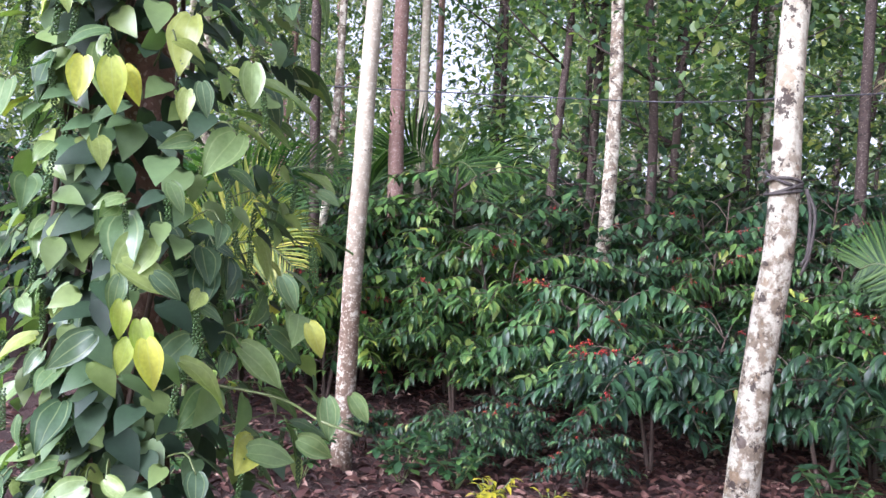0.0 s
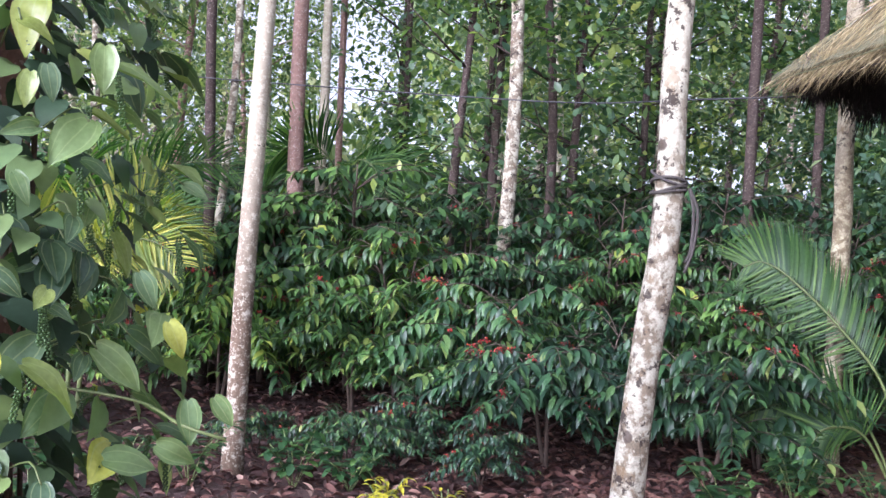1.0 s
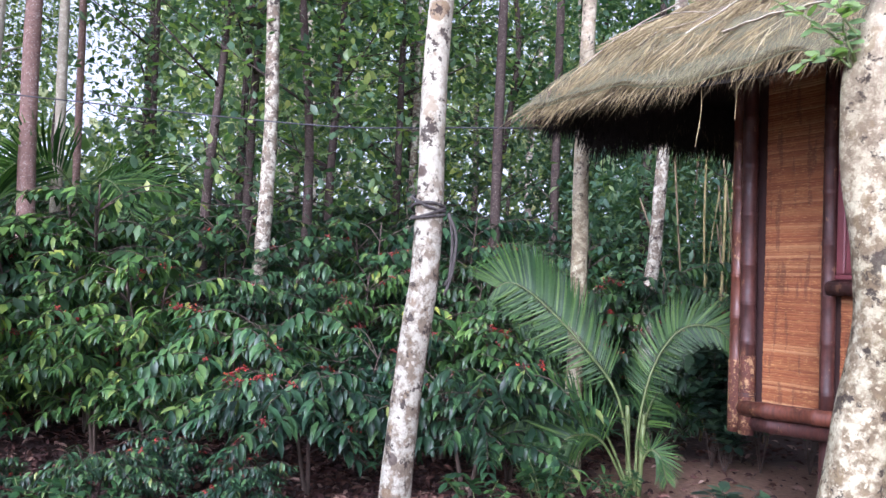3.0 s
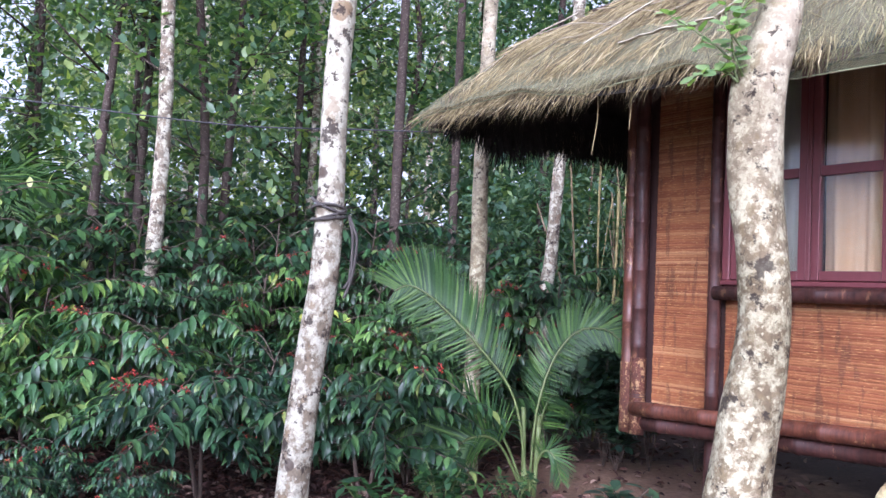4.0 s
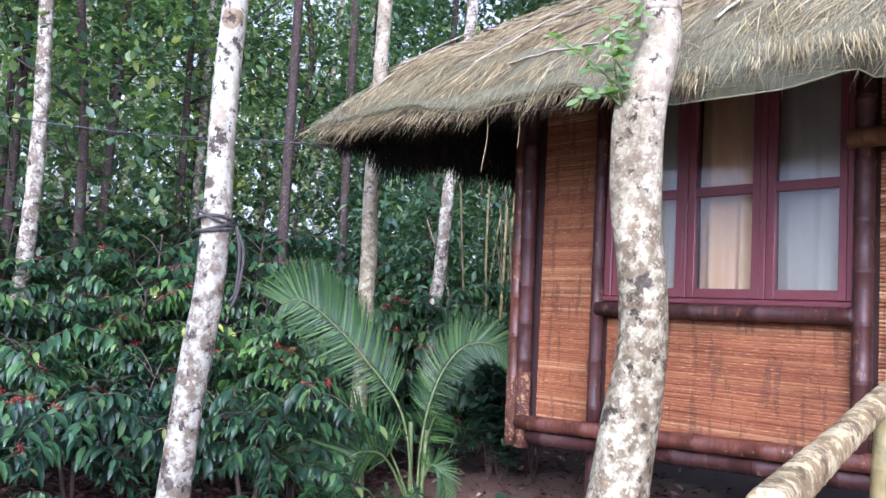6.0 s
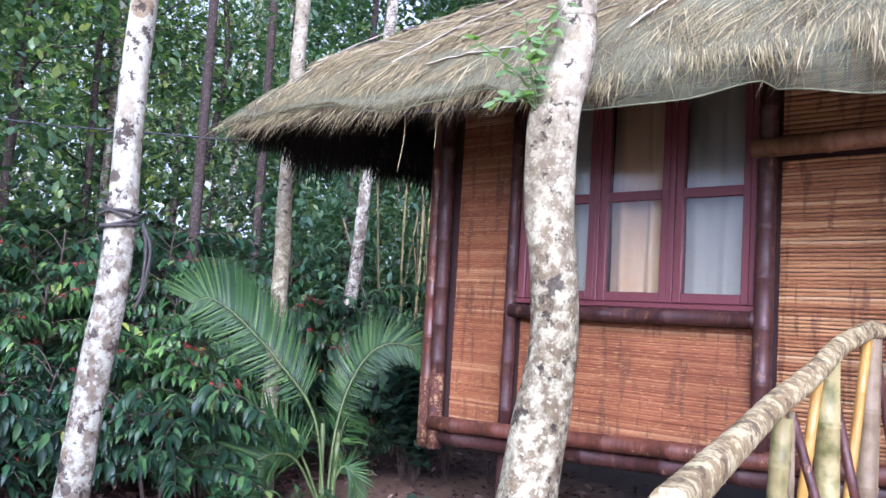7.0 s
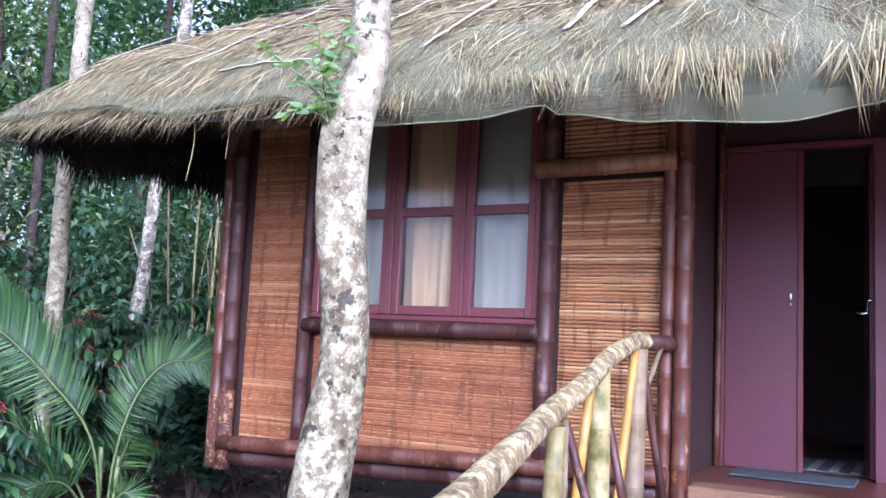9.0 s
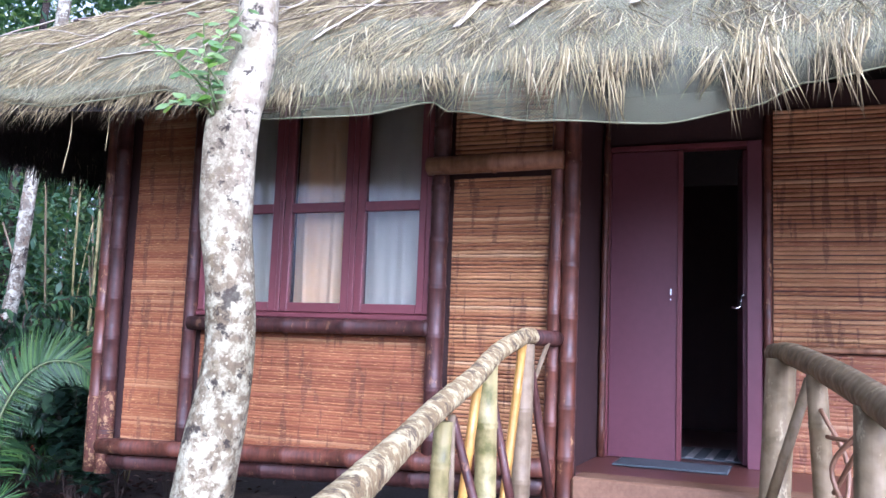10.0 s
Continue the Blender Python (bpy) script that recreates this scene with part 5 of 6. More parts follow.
    # netting that hangs past the straw
    hem = [(-5.16, 2.485), (-4.97, 2.515), (-4.5, 2.51), (-4.03, 2.515), (-3.7, 2.44), (-3.45, 2.405), (-3.1, 2.42), (-2.72, 2.44), (-2.5, 2.35), (-2.1, 2.25), (-1.6, 2.24), (-1.29, 2.275), (-1.2, 2.225), (-0.8, 2.16), (-0.3, 2.12), (0.0, 2.16), (0.2, 2.24), (0.5, 2.28), (1.2, 2.24), (2.4, 2.26)]

    def hem_z(x):
        for (a, za), (b, zb) in zip(hem, hem[1:]):
            if x <= b:
                u = (x - a) / (b - a)
                u = u * u * (3 - 2 * u)
                return za + (zb - za) * u
        return hem[-1][1]
    cols = np.linspace(EX0 + 0.02, 2.4, 160)
    rows = 14
    verts = []
    for x in cols:
        bottom = hem_z(x) + 0.008 * noise.noise(Vector((x * 9, 0, 0)))
        for j in range(rows + 1):
            u = j / rows
            if u < 0.35:
                y = EY0 + 0.3 * (1 - u / 0.35)
                z = thatch_z(x, y) + 0.035
            else:
                w = (u - 0.35) / 0.65
                y = EY0 - 0.05 - 0.05 * math.sin(w * 2.6) + 0.02 * noise.noise(Vector((x * 3, w * 2, 9)))
                z = thatch_z(x, EY0) * (1 - w) + bottom * w + 0.03 * (1 - w)
            verts.append((x, y, z))
    n = rows + 1
    faces = [(i * n + j, (i + 1) * n + j, (i + 1) * n + j + 1, i * n + j + 1) for i in range(len(cols) - 1) for j in range(rows)]
    net = link_mesh("netting", verts, faces, NET, roof, label="sagging green garden netting over the eave")
    uv = net.data.uv_layers.new(name="mesh_size")
    for loop in net.data.loops:
        v = loop.vertex_index
        uv.data[loop.index].uv = (verts[v][0] + 20, (v % n) * 0.045)
    cord = [Vector((x, EY0 - 0.075, hem_z(x))) for x in np.linspace(EX0 + 0.02, 2.4, 120)]
    link_mesh("hem_cord", *tube(cord, 0.004, 5), straw_green, roof)
    for k, (x, y, l) in enumerate([(-3.47, 4.36, 0.42), (-3.25, 4.4, 0.3), (0.55, 4.3, 0.25)]):
        line = spline([(x, y, 2.5), (x + 0.01, y, 2.5 - l * 0.5), (x + 0.03 * (k - 1), y, 2.5 - l)], 4)
        link_mesh("loose_straw", *tube(line, 0.003, 5), STRAW, roof)
    # dead creeper on the ridge side
    line = spline([(x, y, thatch_z(x, y) + 0.04) for x, y in [(-4.3, 5.1), (-3.9, 5.3), (-3.5, 5.25), (-3.1, 5.5), (-2.6, 5.45), (-2.2, 5.4)]], 6)
    link_mesh("dead_creeper", *tube(line, 0.012, 6, 0.3), TWIG, roof)


straw_green = plain_material("olive cord", (0.13, 0.135, 0.07), (0.22, 0.22, 0.12), 0.8, 30)
build_roof()

# ---- hand rails of the way up to the door
def railing(name, label, rail_points, radius, mat, canes):
    root = thing(name, label, "railing", at=(rail_points[0][0], rail_points[0][1], FLOOR))
    o = Vector(root.location)
    line = spline([Vector(p) - o for p in rail_points], 22)
    link_mesh("handrail", *tube(line, radius, 16, 0.16, 3), mat, root)
    for k, (a, b, r, m, gap) in enumerate(canes):
        link_mesh("baluster", *cane(Vector(a) - o, Vector(b) - o, r, gap, 10, 40 + k), m, root)
    return root


railing("railing", "pale peeling log handrail on bamboo balusters leading to the door",
        [(-1.05, 5.02, 1.297), (-1.057, 4.9, 1.29), (-1.032, 4.45, 1.215), (-0.96, 3.95, 1.118), (-0.886, 3.45, 1.045), (-0.788, 3.0, 0.996), (-0.712, 2.65, 0.959), (-0.663, 2.45, 0.942), (-0.582, 2.2, 0.944)],
        lambda u: (0.041 - 0.004 * u) * (1 + 0.045 * max(0, math.sin(u * 200)) ** 3), RAIL_BARK,
        [((-0.96, 3.55, -0.25), (-0.905, 3.55, 0.995), 0.032, GREEN_CANE, 0.24),
         ((-0.915, 3.68, -0.25), (-0.917, 3.65, 1.01), 0.014, GREY_CANE, 0.3),
         ((-0.70, 3.72, 0.25), (-0.935, 3.7, 1.0), 0.016, DARK_CANE, 0.3),
         ((-1.09, 4.05, 0.0), (-0.972, 4.05, 1.10), 0.019, YELLOW_CANE, 0.26),
         ((-0.985, 4.25, -0.25), (-1.006, 4.25, 1.165), 0.045, GREEN_CANE, 0.33),
         ((-0.90, 4.3, 0.6), (-1.0, 4.3, 1.05), 0.018, DARK_CANE, 0.3),
         ((-1.10, 4.7, 0.2), (-1.041, 4.85, 1.26), 0.021, YELLOW_CANE, 0.3),
         ((-1.06, 4.9, -0.25), (-1.04, 4.9, 1.26), 0.045, GREY_CANE, 0.35),
         ((-0.96, 5.12, 0.5), (-1.05, 4.96, 1.25), 0.02, DARK_CANE, 0.4),
         ((-1.09, 5.0, 0.9), (-1.0, 5.15, 1.27), 0.012, GREY_CANE, 0.3),
         ((-1.058, 4.96, 1.296), (-0.985, 5.32, 1.292), 0.039, DARK_CANE, 0.5),
         ((-0.62, 2.3, -0.25), (-0.62, 2.3, 0.925), 0.035, GREEN_CANE, 0.3)])
right = railing("railing", "grey weathered log handrail on mossy wooden posts by the door",
        [(0.06, 5.22, 1.258), (0.12, 5.05, 1.26), (0.219, 4.75, 1.222), (0.321, 4.3, 1.169), (0.403, 3.85, 1.109), (0.47, 3.4, 1.05), (0.52, 3.0, 1.0)],
        lambda u: 0.047 + 0.01 * u, GREY_WOOD,
        [((0.02, 5.1, -0.25), (0.092, 5.1, 1.235), 0.068, GREY_WOOD, 0.9),
         ((0.03, 4.8, 0.58), (0.205, 4.78, 1.16), 0.022, GREY_WOOD, 0.5),
         ((0.30, 4.65, -0.25), (0.227, 4.65, 1.18), 0.04, GREY_WOOD, 0.5),
         ((0.375, 4.0, -0.25), (0.378, 4.0, 1.1), 0.06, GREY_WOOD, 0.6)])
o = Vector(right.location)
for k, (a, b, c) in enumerate([((0.24, 4.6, 1.05), (0.33, 4.5, 0.85), (0.30, 4.4, 0.62)), ((0.36, 4.3, 1.0), (0.27, 4.4, 0.85), (0.33, 4.3, 0.68)), ((0.26, 4.55, 0.95), (0.36, 4.4, 0.93), (0.38, 4.2, 0.75)), ((0.28, 4.5, 0.75), (0.34, 4.35, 0.9), (0.36, 4.2, 0.98))]):
    link_mesh("twig_lattice", *tube(spline([Vector(a) - o, Vector(b) - o, Vector(c) - o], 5), 0.009, 6), STEP_WOOD, right)


# ---- overhead cable
def build_cable():
    root = thing("overhead_cable", "thin black cable slung between trees and the cottage eave", "cable", at=(-6, 3, 2.5))
    o = Vector(root.location)
    line = spline([Vector(p) - o for p in [(-11, -3.0, 3.2), (-8.75, 0.05, 2.83), (-8.28, 0.53, 2.75), (-7.67, 2.1, 2.67), (-6.81, 3.4, 2.56), (-5.75, 4.0, 2.47), (-5.05, 4.45, 2.42)]], 8)
    link_mesh("wire", *tube(line, 0.0065, 6), CABLE, root)


build_cable()


# ---- palms
def frond(root, base, tip_dir, length, lift, droop, mat, seed, leaflet=0.42, twist=0.0, name="frond"):
    """One arching feather leaf: a rib with two rows of leaflets."""
    rnd = random.Random(seed)
    out = Vector((tip_dir[0], tip_dir[1], 0)).normalized()
    side = Vector((-out.y, out.x, 0))
    pts = [Vector(base) + out * (length * q * (1 - 0.12 * lift)) + Vector((0, 0, length * (lift * q - droop * q * q))) for q in (0, 0.2, 0.4, 0.6, 0.8, 1.0)]
    line = spline(pts, 8)
    n = len(line)
    rib = link_mesh(name, *tube(line, lambda u: 0.011 * (1 - 0.75 * u), 6), GREEN_STEM, root)
    places = []
    for i in range(7, n - 1):
        u = i / (n - 1)
        d0 = (line[i + 1] - line[i - 1]).normalized()
        up0 = d0.cross(side)
        row = side * math.cos(twist) + up0 * math.sin(twist)
        up = d0.cross(row)
        up = up if up.z > -0.3 else -up
        for sgn in (-1, 1):
            for half in ((0, 0.5) if i % 4 == 0 else (0.25,)):
                p = line[i].lerp(line[i + 1], half)
                w = math.sin(math.pi * (0.12 + 0.86 * u)) ** 0.6
                d = d0 * (0.6 + 0.5 * u) + row * sgn * 0.95 + up * rnd.uniform(0.1, 0.45) + Vector((0, 0, -0.12 - rnd.uniform(0, 0.2)))
                places.append((p, d, up + row * sgn * 0.2, leaflet * max(0.25, w) * rnd.uniform(0.85, 1.1)))
    v, f = leaf_cloud(places, STRIP)
    ob = link_mesh("frond_blade", v, f, mat, rib)
    ob["kind"] = "stuff"
    return rib


def palm(label, at, fronds, mat, stems=4, leaflet=0.42):
    root = thing("areca_palm", label, "palm", "young palms", at)
    for k in range(stems):
        a = k * 1.7
        link_mesh("stem", *cane((0.05 * math.cos(a), 0.05 * math.sin(a), -0.05), (0.08 * math.cos(a), 0.08 * math.sin(a), (0.5 if stems > 1 else 0.22) + 0.06 * k), 0.018, 0.16, 8, k), GREEN_STEM, root)
    for k, (base, way, length, lift, droop) in enumerate(fronds):
        frond(root, base, way, length, lift, droop, mat, 60 + k, leaflet, (0.95, -0.95, 0.6, -0.5)[k % 4])
    return root


def curved_frond(root, points, facing, mat, seed, leaflet, first=0.3, sides=(1.0, 1.0), hang=(0.0, 0.0)):
    """A feather leaf along a given curve, its blade turned towards `facing`."""
    rnd = random.Random(seed)
    line = spline(points, 27)
    n = len(line)
    rib = link_mesh("frond", *tube(line, lambda u: 0.012 * (1 - 0.75 * u), 6), GREEN_STEM, root)
    places = []
    for i in range(int(first * n), n - 1):
        u = (i / (n - 1) - first) / (1 - first)
        d0 = (line[i + 1] - line[i - 1]).normalized()
        row = Vector(facing).cross(d0).normalized()
        up = row.cross(d0)
        w = (0.45 + 0.75 * math.sin(math.pi * (0.1 + 0.72 * u))) * (1 - 0.45 * u * u)
        for sgn, share, fall in zip((-1, 1), sides, hang):
            d = d0 * (0.55 + 0.55 * u) + row * sgn * 0.9 + up * rnd.uniform(-0.1, 0.5) + Vector((0, 0, rnd.uniform(-0.2, 0.08) - fall))
            places.append((line[i], d, up + row * sgn * 0.3, leaflet * share * w * rnd.uniform(0.88, 1.08)))
    ob = link_mesh("frond_blade", *leaf_cloud(places, STRIP), mat, rib)
    ob["kind"] = "stuff"


# the young palm by the cottage: one frond leans out over the coffee, one arches towards the corner, others spread low
young = palm("young green palm with arching feathery fronds beside the cottage", (-4.85, 5.16, -0.22), [((0, 0.03, 0.3), (-0.5, 0.8), 0.8, 1.3, 0.9)], PALM_LEAF, 3, 0.36)
TO_YARD = (0.76, -0.62, 0.12)
for k, (line, leaflet, first, shares, hang) in enumerate([
        ([(-0.01, -0.01, 0.02), (-0.07, -0.12, 0.68), (-0.23, -0.37, 1.08), (-0.41, -0.62, 1.38), (-0.52, -0.79, 1.5), (-0.6, -0.9, 1.46)], 0.46, 0.26, (0.9, 0.65), (-0.3, 0.4)),
        ([(0.0, 0.0, 0.02), (0.01, 0.03, 0.56), (0.07, 0.12, 0.97), (0.17, 0.27, 1.21), (0.36, 0.41, 1.23), (0.48, 0.5, 1.08)], 0.4, 0.26, (0.5, 0.72), (0.6, 0.1)),
        ([(-0.03, -0.02, 0.0), (-0.12, -0.22, 0.44), (-0.2, -0.54, 0.56), (-0.34, -0.84, 0.5), (-0.54, -1.06, 0.3)], 0.4, 0.22, (1.0, 0.9), (-0.15, 0.35)),
        ([(-0.04, -0.03, 0.0), (-0.04, -0.28, 0.37), (-0.03, -0.53, 0.43), (-0.06, -0.68, 0.32), (-0.06, -0.75, 0.11)], 0.34, 0.24, (1.0, 1.0), (0.1, 0.2)),
        ([(0.0, 0.0, 0.0), (0.08, 0.01, 0.25), (0.15, 0.02, 0.33), (0.22, 0.05, 0.28), (0.26, 0.08, 0.12)], 0.18, 0.3, (1.0, 1.0), (0.2, 0.2))]):
    curved_frond(young, line, TO_YARD, PALM_LEAF, 80 + k, leaflet, first, shares, hang)
palm("yellowing young palm behind the pepper vine", (-6.75, -0.5, -0.4), [
    ((0, 0, 1.25), (0.5, 0.9), 1.1, 1.1, 0.95), ((0, 0, 1.25), (0.9, 0.35), 1.0, 1.2, 1.0), ((0, 0, 1.25), (0.7, -0.5), 1.0, 1.4, 0.9), ((0, 0, 1.15), (0.1, 1.0), 1.2, 1.5, 1.1), ((0, 0, 1.25), (-0.6, 0.6), 1.1, 1.6, 0.9)], YELLOW_PALM_LEAF, 3, 0.5)
palm("dark green palm with long drooping fronds", (-7.6, -0.9, -0.4), [
    ((0, 0, 1.2), (0.4, 0.9), 1.6, 1.1, 0.7), ((0, 0, 1.2), (0.0, 1.0), 1.8, 1.4, 0.8), ((0, 0, 1.2), (0.6, 0.4), 1.5, 1.6, 0.8), ((0, 0, 1.1), (-0.3, 0.8), 1.5, 1.7, 0.7)], PALM_LEAF, 3, 0.55)
palm("tall palm with a hanging frond among the trees", (-10.5, 1.75, 0.1), [
    ((0, 0, 1.95), (0.2, 1.0), 1.5, 0.75, 0.95), ((0, 0, 1.9), (0.1, -1.0), 1.4, 0.9, 1.0), ((0, 0, 1.95), (1, 0.5), 1.2, 0.9, 1.1), ((0, 0, 2.0), (-0.2, 0.9), 1.5, 1.2, 1.2), ((0, 0, 2.0), (0.5, -0.6), 1.3, 1.0, 1.0)], PALM_LEAF, 2, 0.7)


# ---- climbing pepper vine on its tree
HEART = leaf_shape([(0.02, 0, 0, 0), (-0.02, 0.16, 0.0, 0.03), (0.14, 0.31, 0.0, 0.06), (0.35, 0.35, -0.01, 0.06), (0.6, 0.26, -0.04, 0.01), (0.85, 0.1, -0.11, -0.1), (1, 0, -0.17, 0)])


def pepper_leaf_mesh(seed, skin):
    """A heart-shaped, pointed leaf with sunken veins."""
    rnd = random.Random(seed)
    bend, curl, fold = rnd.uniform(0.05, 0.5), rnd.uniform(-0.15, 0.2), rnd.uniform(0.05, 0.35)
    outline = [(-0.03, 0.10), (0.03, 0.22), (0.14, 0.315), (0.28, 0.355), (0.44, 0.34), (0.6, 0.275), (0.76, 0.18), (0.9, 0.075), (0.97, 0.02)]
    verts, faces = [], []
    cols = (-1, -0.66, -0.33, 0, 0.33, 0.66, 1)
    for y, w in outline:
        for c in cols:
            x = w * c
            vein = -0.02 if abs(c) in (0, 0.66) else 0.012
            yy = y - (0.07 * abs(c) if y < 0.1 else 0.0)
            z = fold * abs(x) - bend * y * y + vein + curl * x * y + 0.02 * math.sin(9 * y + 3 * c + seed)
            verts.append((x, yy, z))
    n = len(cols)
    for i in range(len(outline) - 1):
        for j in range(n - 1):
            a = i * n + j
            faces.append((a, a + 1, a + n + 1, a + n))
    me = bpy.data.meshes.new("leaf")
    me.from_pydata(verts, [], faces)
    me.polygons.foreach_set("use_smooth", [True] * len(me.polygons))
    uv = me.uv_layers.new(name="ribs")
    for loop in me.loops:
        uv.data[loop.index].uv = ((cols[loop.vertex_index % n] + 1) / 2, verts[loop.vertex_index][1])
    me.materials.append(skin)
    return me


def spike_mesh(seed):
    rnd = random.Random(seed)
    pts = []
    for i in range(15):
        for k in range(3):
            a = k * 2.09 + i * 1.1
            pts.append((0.0055 * math.cos(a), 0.0055 * math.sin(a), -0.008 - i * 0.0072))
    v, f = berry_cloud(pts, 0.0042)
    me = bpy.data.meshes.new("pepper_spike")
    me.from_pydata(v, [], f)
    me.polygons.foreach_set("use_smooth", [True] * len(me.polygons))
    me.materials.append(PEPPER_SPIKE)
    return me


def build_vine():
    rnd = random.Random(14)
    x0, y0 = -2.2, 0.16
    g = ground_z(x0, y0)
    host = thing("vine_host_tree", "reddish brown trunk hidden under a pepper vine", "tree", at=(x0, y0, g))
    link_mesh("trunk", *tube(spline([(0, 0, -0.1), (0.01, 0.02, 1.2), (-0.01, 0.0, 2.4), (0.02, 0.02, 5)], 8), lambda u: 0.11 - 0.03 * u, 14, 0.15, 5), RED_BARK, host)
    root = thing("pepper_vine", "climbing pepper vine with big heart-shaped green and yellowing leaves", "vine", at=(x0, y0, g))
    leaves = [pepper_leaf_mesh(k, PEPPER_LEAF) for k in range(10)]
    spikes = [spike_mesh(k) for k in range(2)]
    view = math.atan2(0.62, 2.42)

    def column(z, a):
        """How far the foliage stands out from the trunk: ragged, wider at the foot and towards the light."""
        r = 0.4 + 0.13 * noise.noise(Vector((math.cos(a) * 1.7, math.sin(a) * 1.7, z * 1.9)))
        r += 0.13 * math.sin(a - view)
        return r + 0.14 * max(0, 0.8 - z) + 0.03 * max(0, z - 1.9)

    for k in range(12):
        a = rnd.uniform(0, 6.28)
        pts = [((0.13 + 0.02 * (k % 4)) * math.cos(a + 0.25 * i), (0.13 + 0.02 * (k % 4)) * math.sin(a + 0.25 * i), 0.32 * i) for i in range(10)]
        link_mesh("vine_stem", *tube(spline(pts, 4), 0.007, 6), TWIG, root)

    def spot(low, high):
        """A place and a way for one hanging leaf."""
        z = rnd.uniform(-0.02, 2.95)
        a = view + rnd.gauss(0, 1.15)
        r = column(z, a) * rnd.uniform(low, high)
        p = Vector((r * math.cos(a), r * math.sin(a), z))
        out = Vector((math.cos(a), math.sin(a), 0))
        side = Vector((-out.y, out.x, 0))
        way = out * rnd.uniform(0.1, 1.0) + side * rnd.gauss(0, 0.75) + Vector((0, 0, -rnd.uniform(0.15, 1.1)))
        up = out * rnd.uniform(0.3, 0.9) + side * rnd.gauss(0, 0.35) + Vector((0, 0, rnd.uniform(0.4, 1.0)))
        return p, way.normalized(), up

    for count in range(300):
        p, way, up = spot(0.78, 1.08)
        size = rnd.choice((rnd.uniform(0.06, 0.09), rnd.uniform(0.09, 0.125), rnd.uniform(0.11, 0.155)))
        ax = way.cross(up).normalized()
        nz = ax.cross(way)
        ob = new("leaf", leaves[rnd.randrange(10)])
        ob.parent = root
        ob.matrix_local = Matrix.Translation(p) @ Matrix((ax, way, nz)).transposed().to_4x4() @ Matrix.Diagonal((size * rnd.uniform(0.8, 1.05), size, size, 1))
        if count % 2 == 0:
            link_mesh("leaf_stalk", *tube(spline([p, p * 0.86 + Vector((0, 0, p.z * 0.14 + 0.035)), Vector((p.x * 0.5, p.y * 0.5, p.z - 0.03))], 3), 0.0026, 4), GREEN_STEM, root)
        if count % 2 == 1:
            ob = new("pepper_spike", spikes[count % 4 // 2])
            ob.parent = root
            ob.location = p * 0.97 + Vector((0, 0, p.z * 0.03 - 0.01))
            ob.rotation_euler = (rnd.gauss(0, 0.15), rnd.gauss(0, 0.15), rnd.uniform(0, 6))
    # bright young leaves at the front, and a trailing shoot
    young = [pepper_leaf_mesh(k, YOUNG_PEPPER_LEAF) for k in range(20, 23)]
    for k, (x, y, z, size, turn) in enumerate([(-1.69, 0.29, 1.08, 0.09, -0.1), (-1.68, 0.33, 1.04, 0.1, 0.15), (-1.67, 0.31, 1.0, 0.085, -0.3), (-1.66, 0.35, 1.0, 0.12, 0.2), (-1.66, 0.19, 1.59, 0.11, -0.1), (-1.65, 0.25, 1.59, 0.12, 0.1), (-1.68, 0.27, 1.58, 0.09, 0.5), (-1.74, 0.39, 1.55, 0.085, -0.1), (-1.75, 0.42, 1.57, 0.09, 0.2), (-1.7, 0.35, 1.14, 0.09, 1.2), (-1.69, 0.28, 1.13, 0.09, -0.2), (-1.81, 0.52, 1.63, 0.12, 0), (-1.65, 0.24, 1.01, 0.13, -1.5), (-1.88, 0.73, 0.85, 0.115, 0.1), (-1.88, 0.79, 0.86, 0.09, 0.7), (-1.88, 0.67, 0.75, 0.115, 2.2), (-1.88, 0.68, 1.03, 0.1, 0.5), (-1.87, 0.61, 1.14, 0.1, 0.5)]):
        side = Vector((-0.25, 0.97, 0))
        way = (side * turn + Vector((0.25, 0.06, -1))).normalized()
        ax = way.cross(Vector((1, 0.2, 0.35))).normalized()
        ob = new("leaf", young[k % 3] if k < 7 else leaves[k % 10])
        ob.parent = root
        ob.matrix_local = Matrix.Translation((x - x0, y - y0, z - g)) @ Matrix((ax, way, ax.cross(way))).transposed().to_4x4() @ Matrix.Diagonal((size * 0.72, size * 0.88, size, 1))
    trail = [Vector(p) - Vector((x0, y0, g)) for p in ((-2.1, 0.35, 0.85), (-2.0, 0.6, 0.83), (-1.87, 0.72, 0.8), (-1.86, 0.82, 0.77))]
    link_mesh("trailing_shoot", *tube(spline(trail, 5), 0.004, 5), GREEN_STEM, root)
    # more leaves between them, and inner ones coloured dark for the shaded inside
    for name, label, n, low, high, mat in (("outer_foliage", "more green leaves of the vine", 430, 0.55, 1.0, MID_PEPPER_LEAF), ("inner_foliage", "leaves inside the vine, coloured dark as if shaded", 760, 0.3, 0.8, SHADED_PEPPER_LEAF)):
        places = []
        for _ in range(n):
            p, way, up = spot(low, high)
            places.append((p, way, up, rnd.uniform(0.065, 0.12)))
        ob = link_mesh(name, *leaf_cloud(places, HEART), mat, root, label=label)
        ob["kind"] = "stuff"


build_vine()


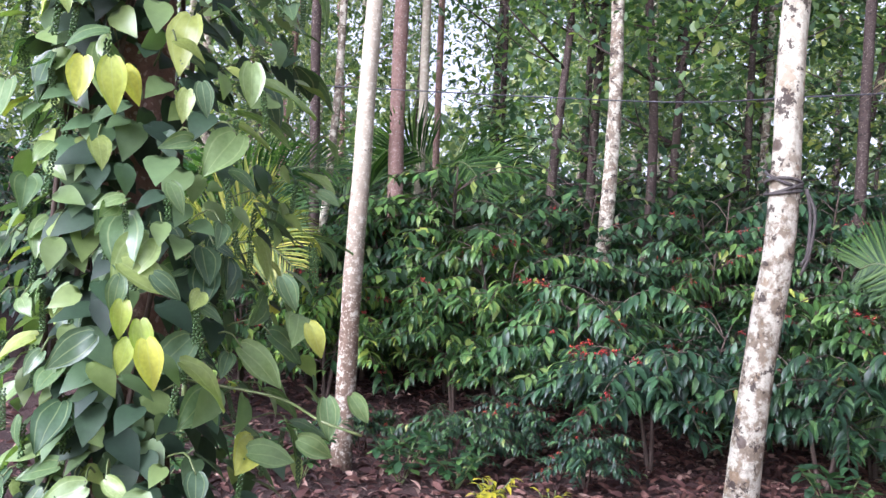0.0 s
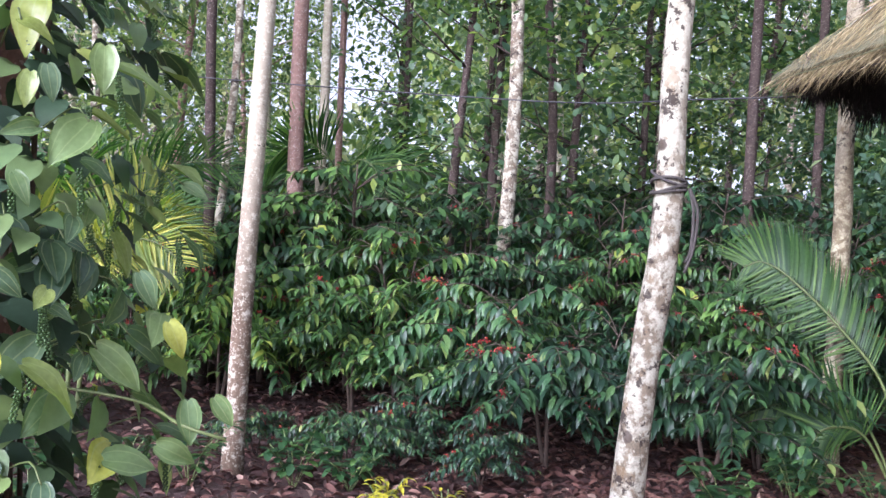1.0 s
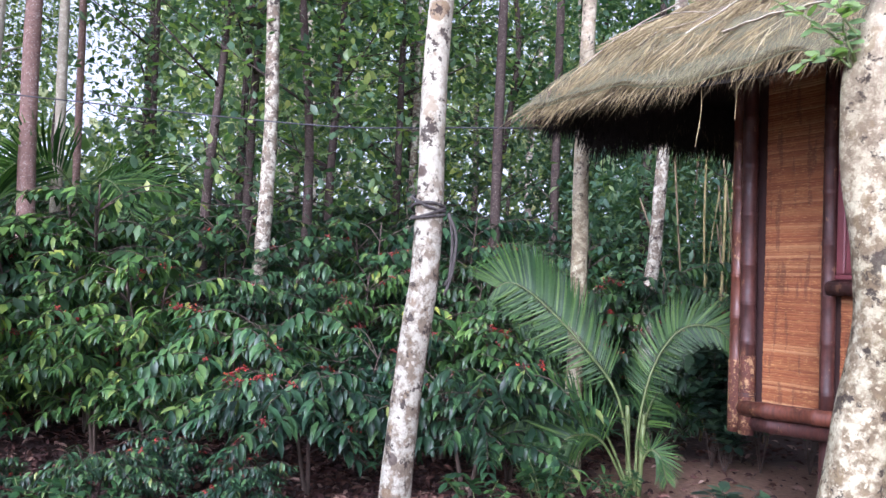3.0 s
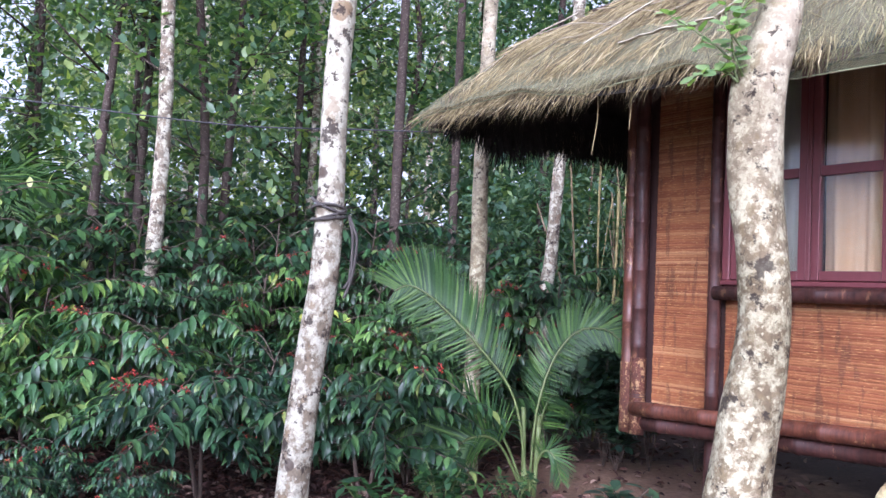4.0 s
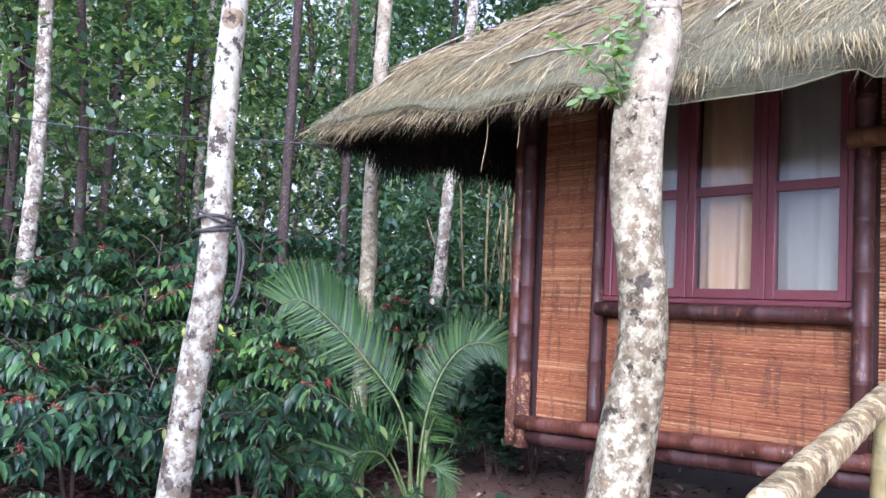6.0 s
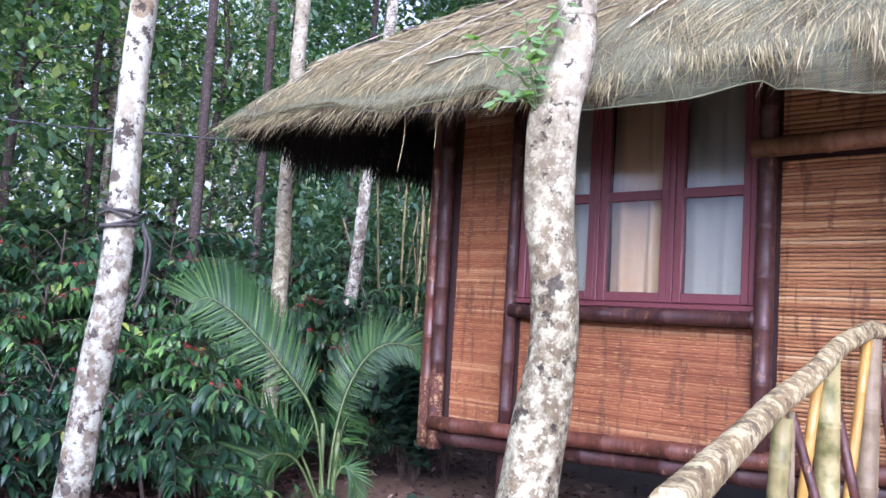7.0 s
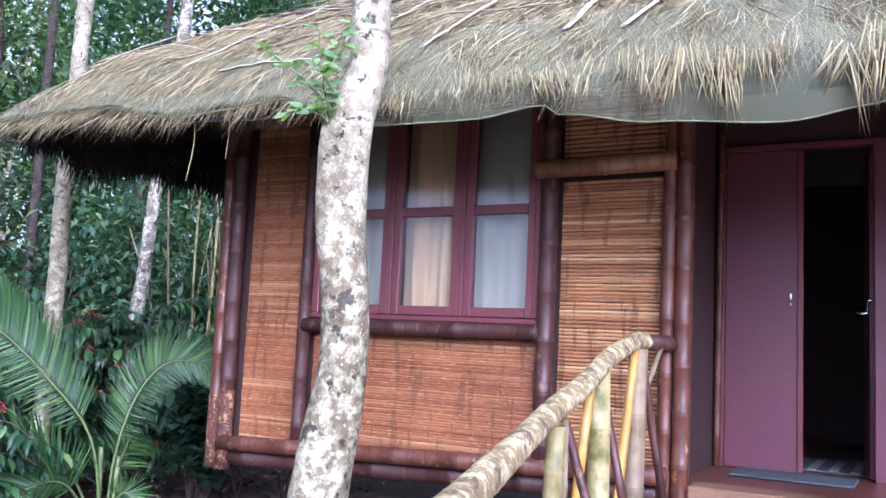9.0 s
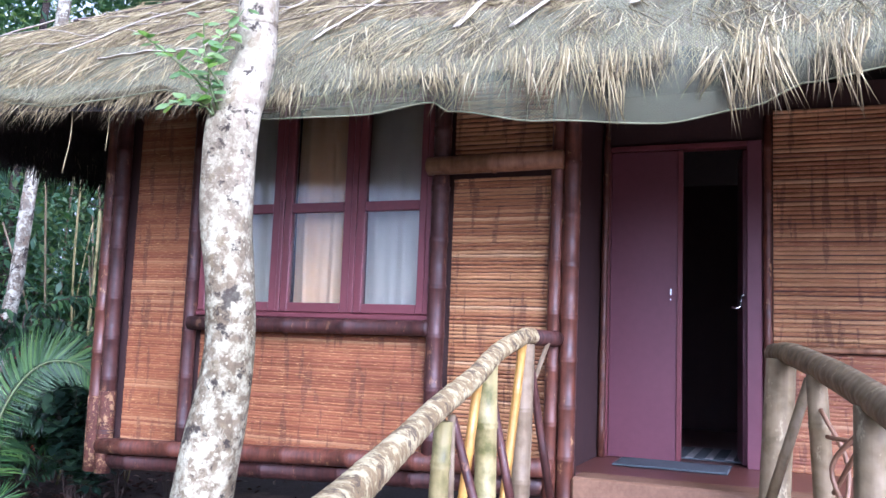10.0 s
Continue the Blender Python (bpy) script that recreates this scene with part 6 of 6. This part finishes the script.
# ---- bamboo clump behind the cottage
def build_bamboo():
    rnd = random.Random(4)
    root = thing("bamboo_clump", "clump of thin pale bamboo canes with feathery leaves", "bamboo", at=(-7.4, 8.35, ground_z(-7.4, 8.35)))
    places = []
    for k in range(17):
        a, r = rnd.uniform(0, 6.28), rnd.uniform(0.05, 0.75)
        foot = Vector((r * math.cos(a), r * math.sin(a), -0.05))
        top = foot * 1.6 + Vector((rnd.gauss(0, 0.35), rnd.gauss(0, 0.35), rnd.uniform(2.4, 5.0)))
        link_mesh("culm", *cane(foot, top, rnd.uniform(0.009, 0.018), 0.35, 7, k, rnd.uniform(-.1, .1)), (GREY_CANE, GREEN_CANE, GREY_WOOD)[k % 3], root)
        for _ in range(70):
            q = rnd.uniform(0.5, 1)
            p = foot.lerp(top, q)
            places.append((p + Vector((rnd.gauss(0, .3), rnd.gauss(0, .3), rnd.gauss(0, .25))), Vector((rnd.uniform(-1, 1), rnd.uniform(-1, 1), rnd.uniform(-1, .2))), Vector((0, 0, 1)), rnd.uniform(0.12, 0.2)))
    v, f = leaf_cloud(places, STRIP)
    ob = link_mesh("bamboo_leaves", v, f, FINE_LEAF, root)
    ob["kind"] = "stuff"


build_bamboo()


# ---- young shoot on the crooked tree
def build_shoot():
    rnd = random.Random(6)
    root = thing("leafy_shoot", "young green shoot with round leaves sprouting from the trunk", "shoot", at=(-2.0, 3.68, 2.12))
    places = []
    for k, pts in enumerate([[(0, 0, 0), (-0.03, -0.03, 0.1), (-0.12, -0.09, 0.2), (-0.24, -0.16, 0.3)], [(0.02, 0, 0.02), (0.0, -0.05, 0.16), (0.06, -0.04, 0.3), (0.13, -0.02, 0.42)], [(0.05, -0.02, 0.1), (0.02, -0.1, 0.2), (0.0, -0.1, 0.36)], [(0, 0, 0), (-0.05, -0.04, 0.05), (-0.12, -0.1, 0.03)]]):
        line = spline(pts, 6)
        link_mesh("twig", *tube(line, lambda u: 0.006 * (1 - 0.6 * u), 5), GREEN_STEM, root)
        for p in line[3:]:
            for _ in range(2):
                d = Vector((rnd.gauss(0, 1), rnd.gauss(-0.4, 1), rnd.uniform(-.5, .5)))
                places.append((p + d.normalized() * 0.015, d, Vector((0.3, -0.6, 0.8)), rnd.uniform(0.035, 0.068)))
    v, f = leaf_cloud(places, ROUND)
    ob = link_mesh("leaves", v, f, SHOOT_LEAF, root)
    ob["kind"] = "stuff"


build_shoot()


# ---- low plants on the ground
def low_plant(name, label, x, y, height, spread, leaf, count, mat, shape, seed, category="plant", group="low plants"):
    rnd = random.Random(seed)
    root = thing(name, label, category, group, (x, y, ground_z(x, y)))
    places = []
    for k in range(7):
        a = k * 0.9 + rnd.uniform(-.2, .2)
        tip = Vector((spread * math.cos(a) * rnd.uniform(.4, 1), spread * math.sin(a) * rnd.uniform(.4, 1), height * rnd.uniform(.6, 1)))
        line = spline([(0, 0, -0.02), tuple(tip * 0.55 + Vector((0, 0, 0.1 * height))), tuple(tip)], 5)
        link_mesh("stem", *tube(line, 0.004, 5), TWIG if category == "shrub" else GREEN_STEM, root)
        for i in range(count // 7):
            p = line[rnd.randrange(3, len(line))]
            places.append((p, Vector((rnd.gauss(0, 1), rnd.gauss(0, 1), rnd.uniform(-.6, .5))), Vector((0, 0, 1)), leaf * rnd.uniform(.7, 1.2)))
    v, f = leaf_cloud(places, shape)
    ob = link_mesh("leaves", v, f, mat, root)
    ob["kind"] = "stuff"


low_plant("croton", "small croton with bright yellow leaves", -4.55, 1.6, 0.28, 0.14, 0.075, 70, YELLOW_LEAF, LANCE, 1)
low_plant("croton", "small croton with bright yellow leaves", -4.5, 1.95, 0.2, 0.1, 0.06, 35, YELLOW_LEAF, LANCE, 2)
rnd = random.Random(21)
for k, (x, y) in enumerate([(-5.3, 1.5), (-5.45, 1.15), (-5.5, 0.5), (-5.4, 0.1), (-4.6, 4.2), (-4.5, 4.7), (-5.0, 4.4), (-6.2, 1.75), (-4.3, 3.5), (-5.6, -0.4), (-4.9, -0.3)]):
    low_plant("weed", "low green leafy weed on the soil", x, y, rnd.uniform(0.25, 0.5), rnd.uniform(0.22, 0.36), rnd.uniform(0.06, 0.1), 130, WEED_LEAF, OVAL, 30 + k, group="weeds")
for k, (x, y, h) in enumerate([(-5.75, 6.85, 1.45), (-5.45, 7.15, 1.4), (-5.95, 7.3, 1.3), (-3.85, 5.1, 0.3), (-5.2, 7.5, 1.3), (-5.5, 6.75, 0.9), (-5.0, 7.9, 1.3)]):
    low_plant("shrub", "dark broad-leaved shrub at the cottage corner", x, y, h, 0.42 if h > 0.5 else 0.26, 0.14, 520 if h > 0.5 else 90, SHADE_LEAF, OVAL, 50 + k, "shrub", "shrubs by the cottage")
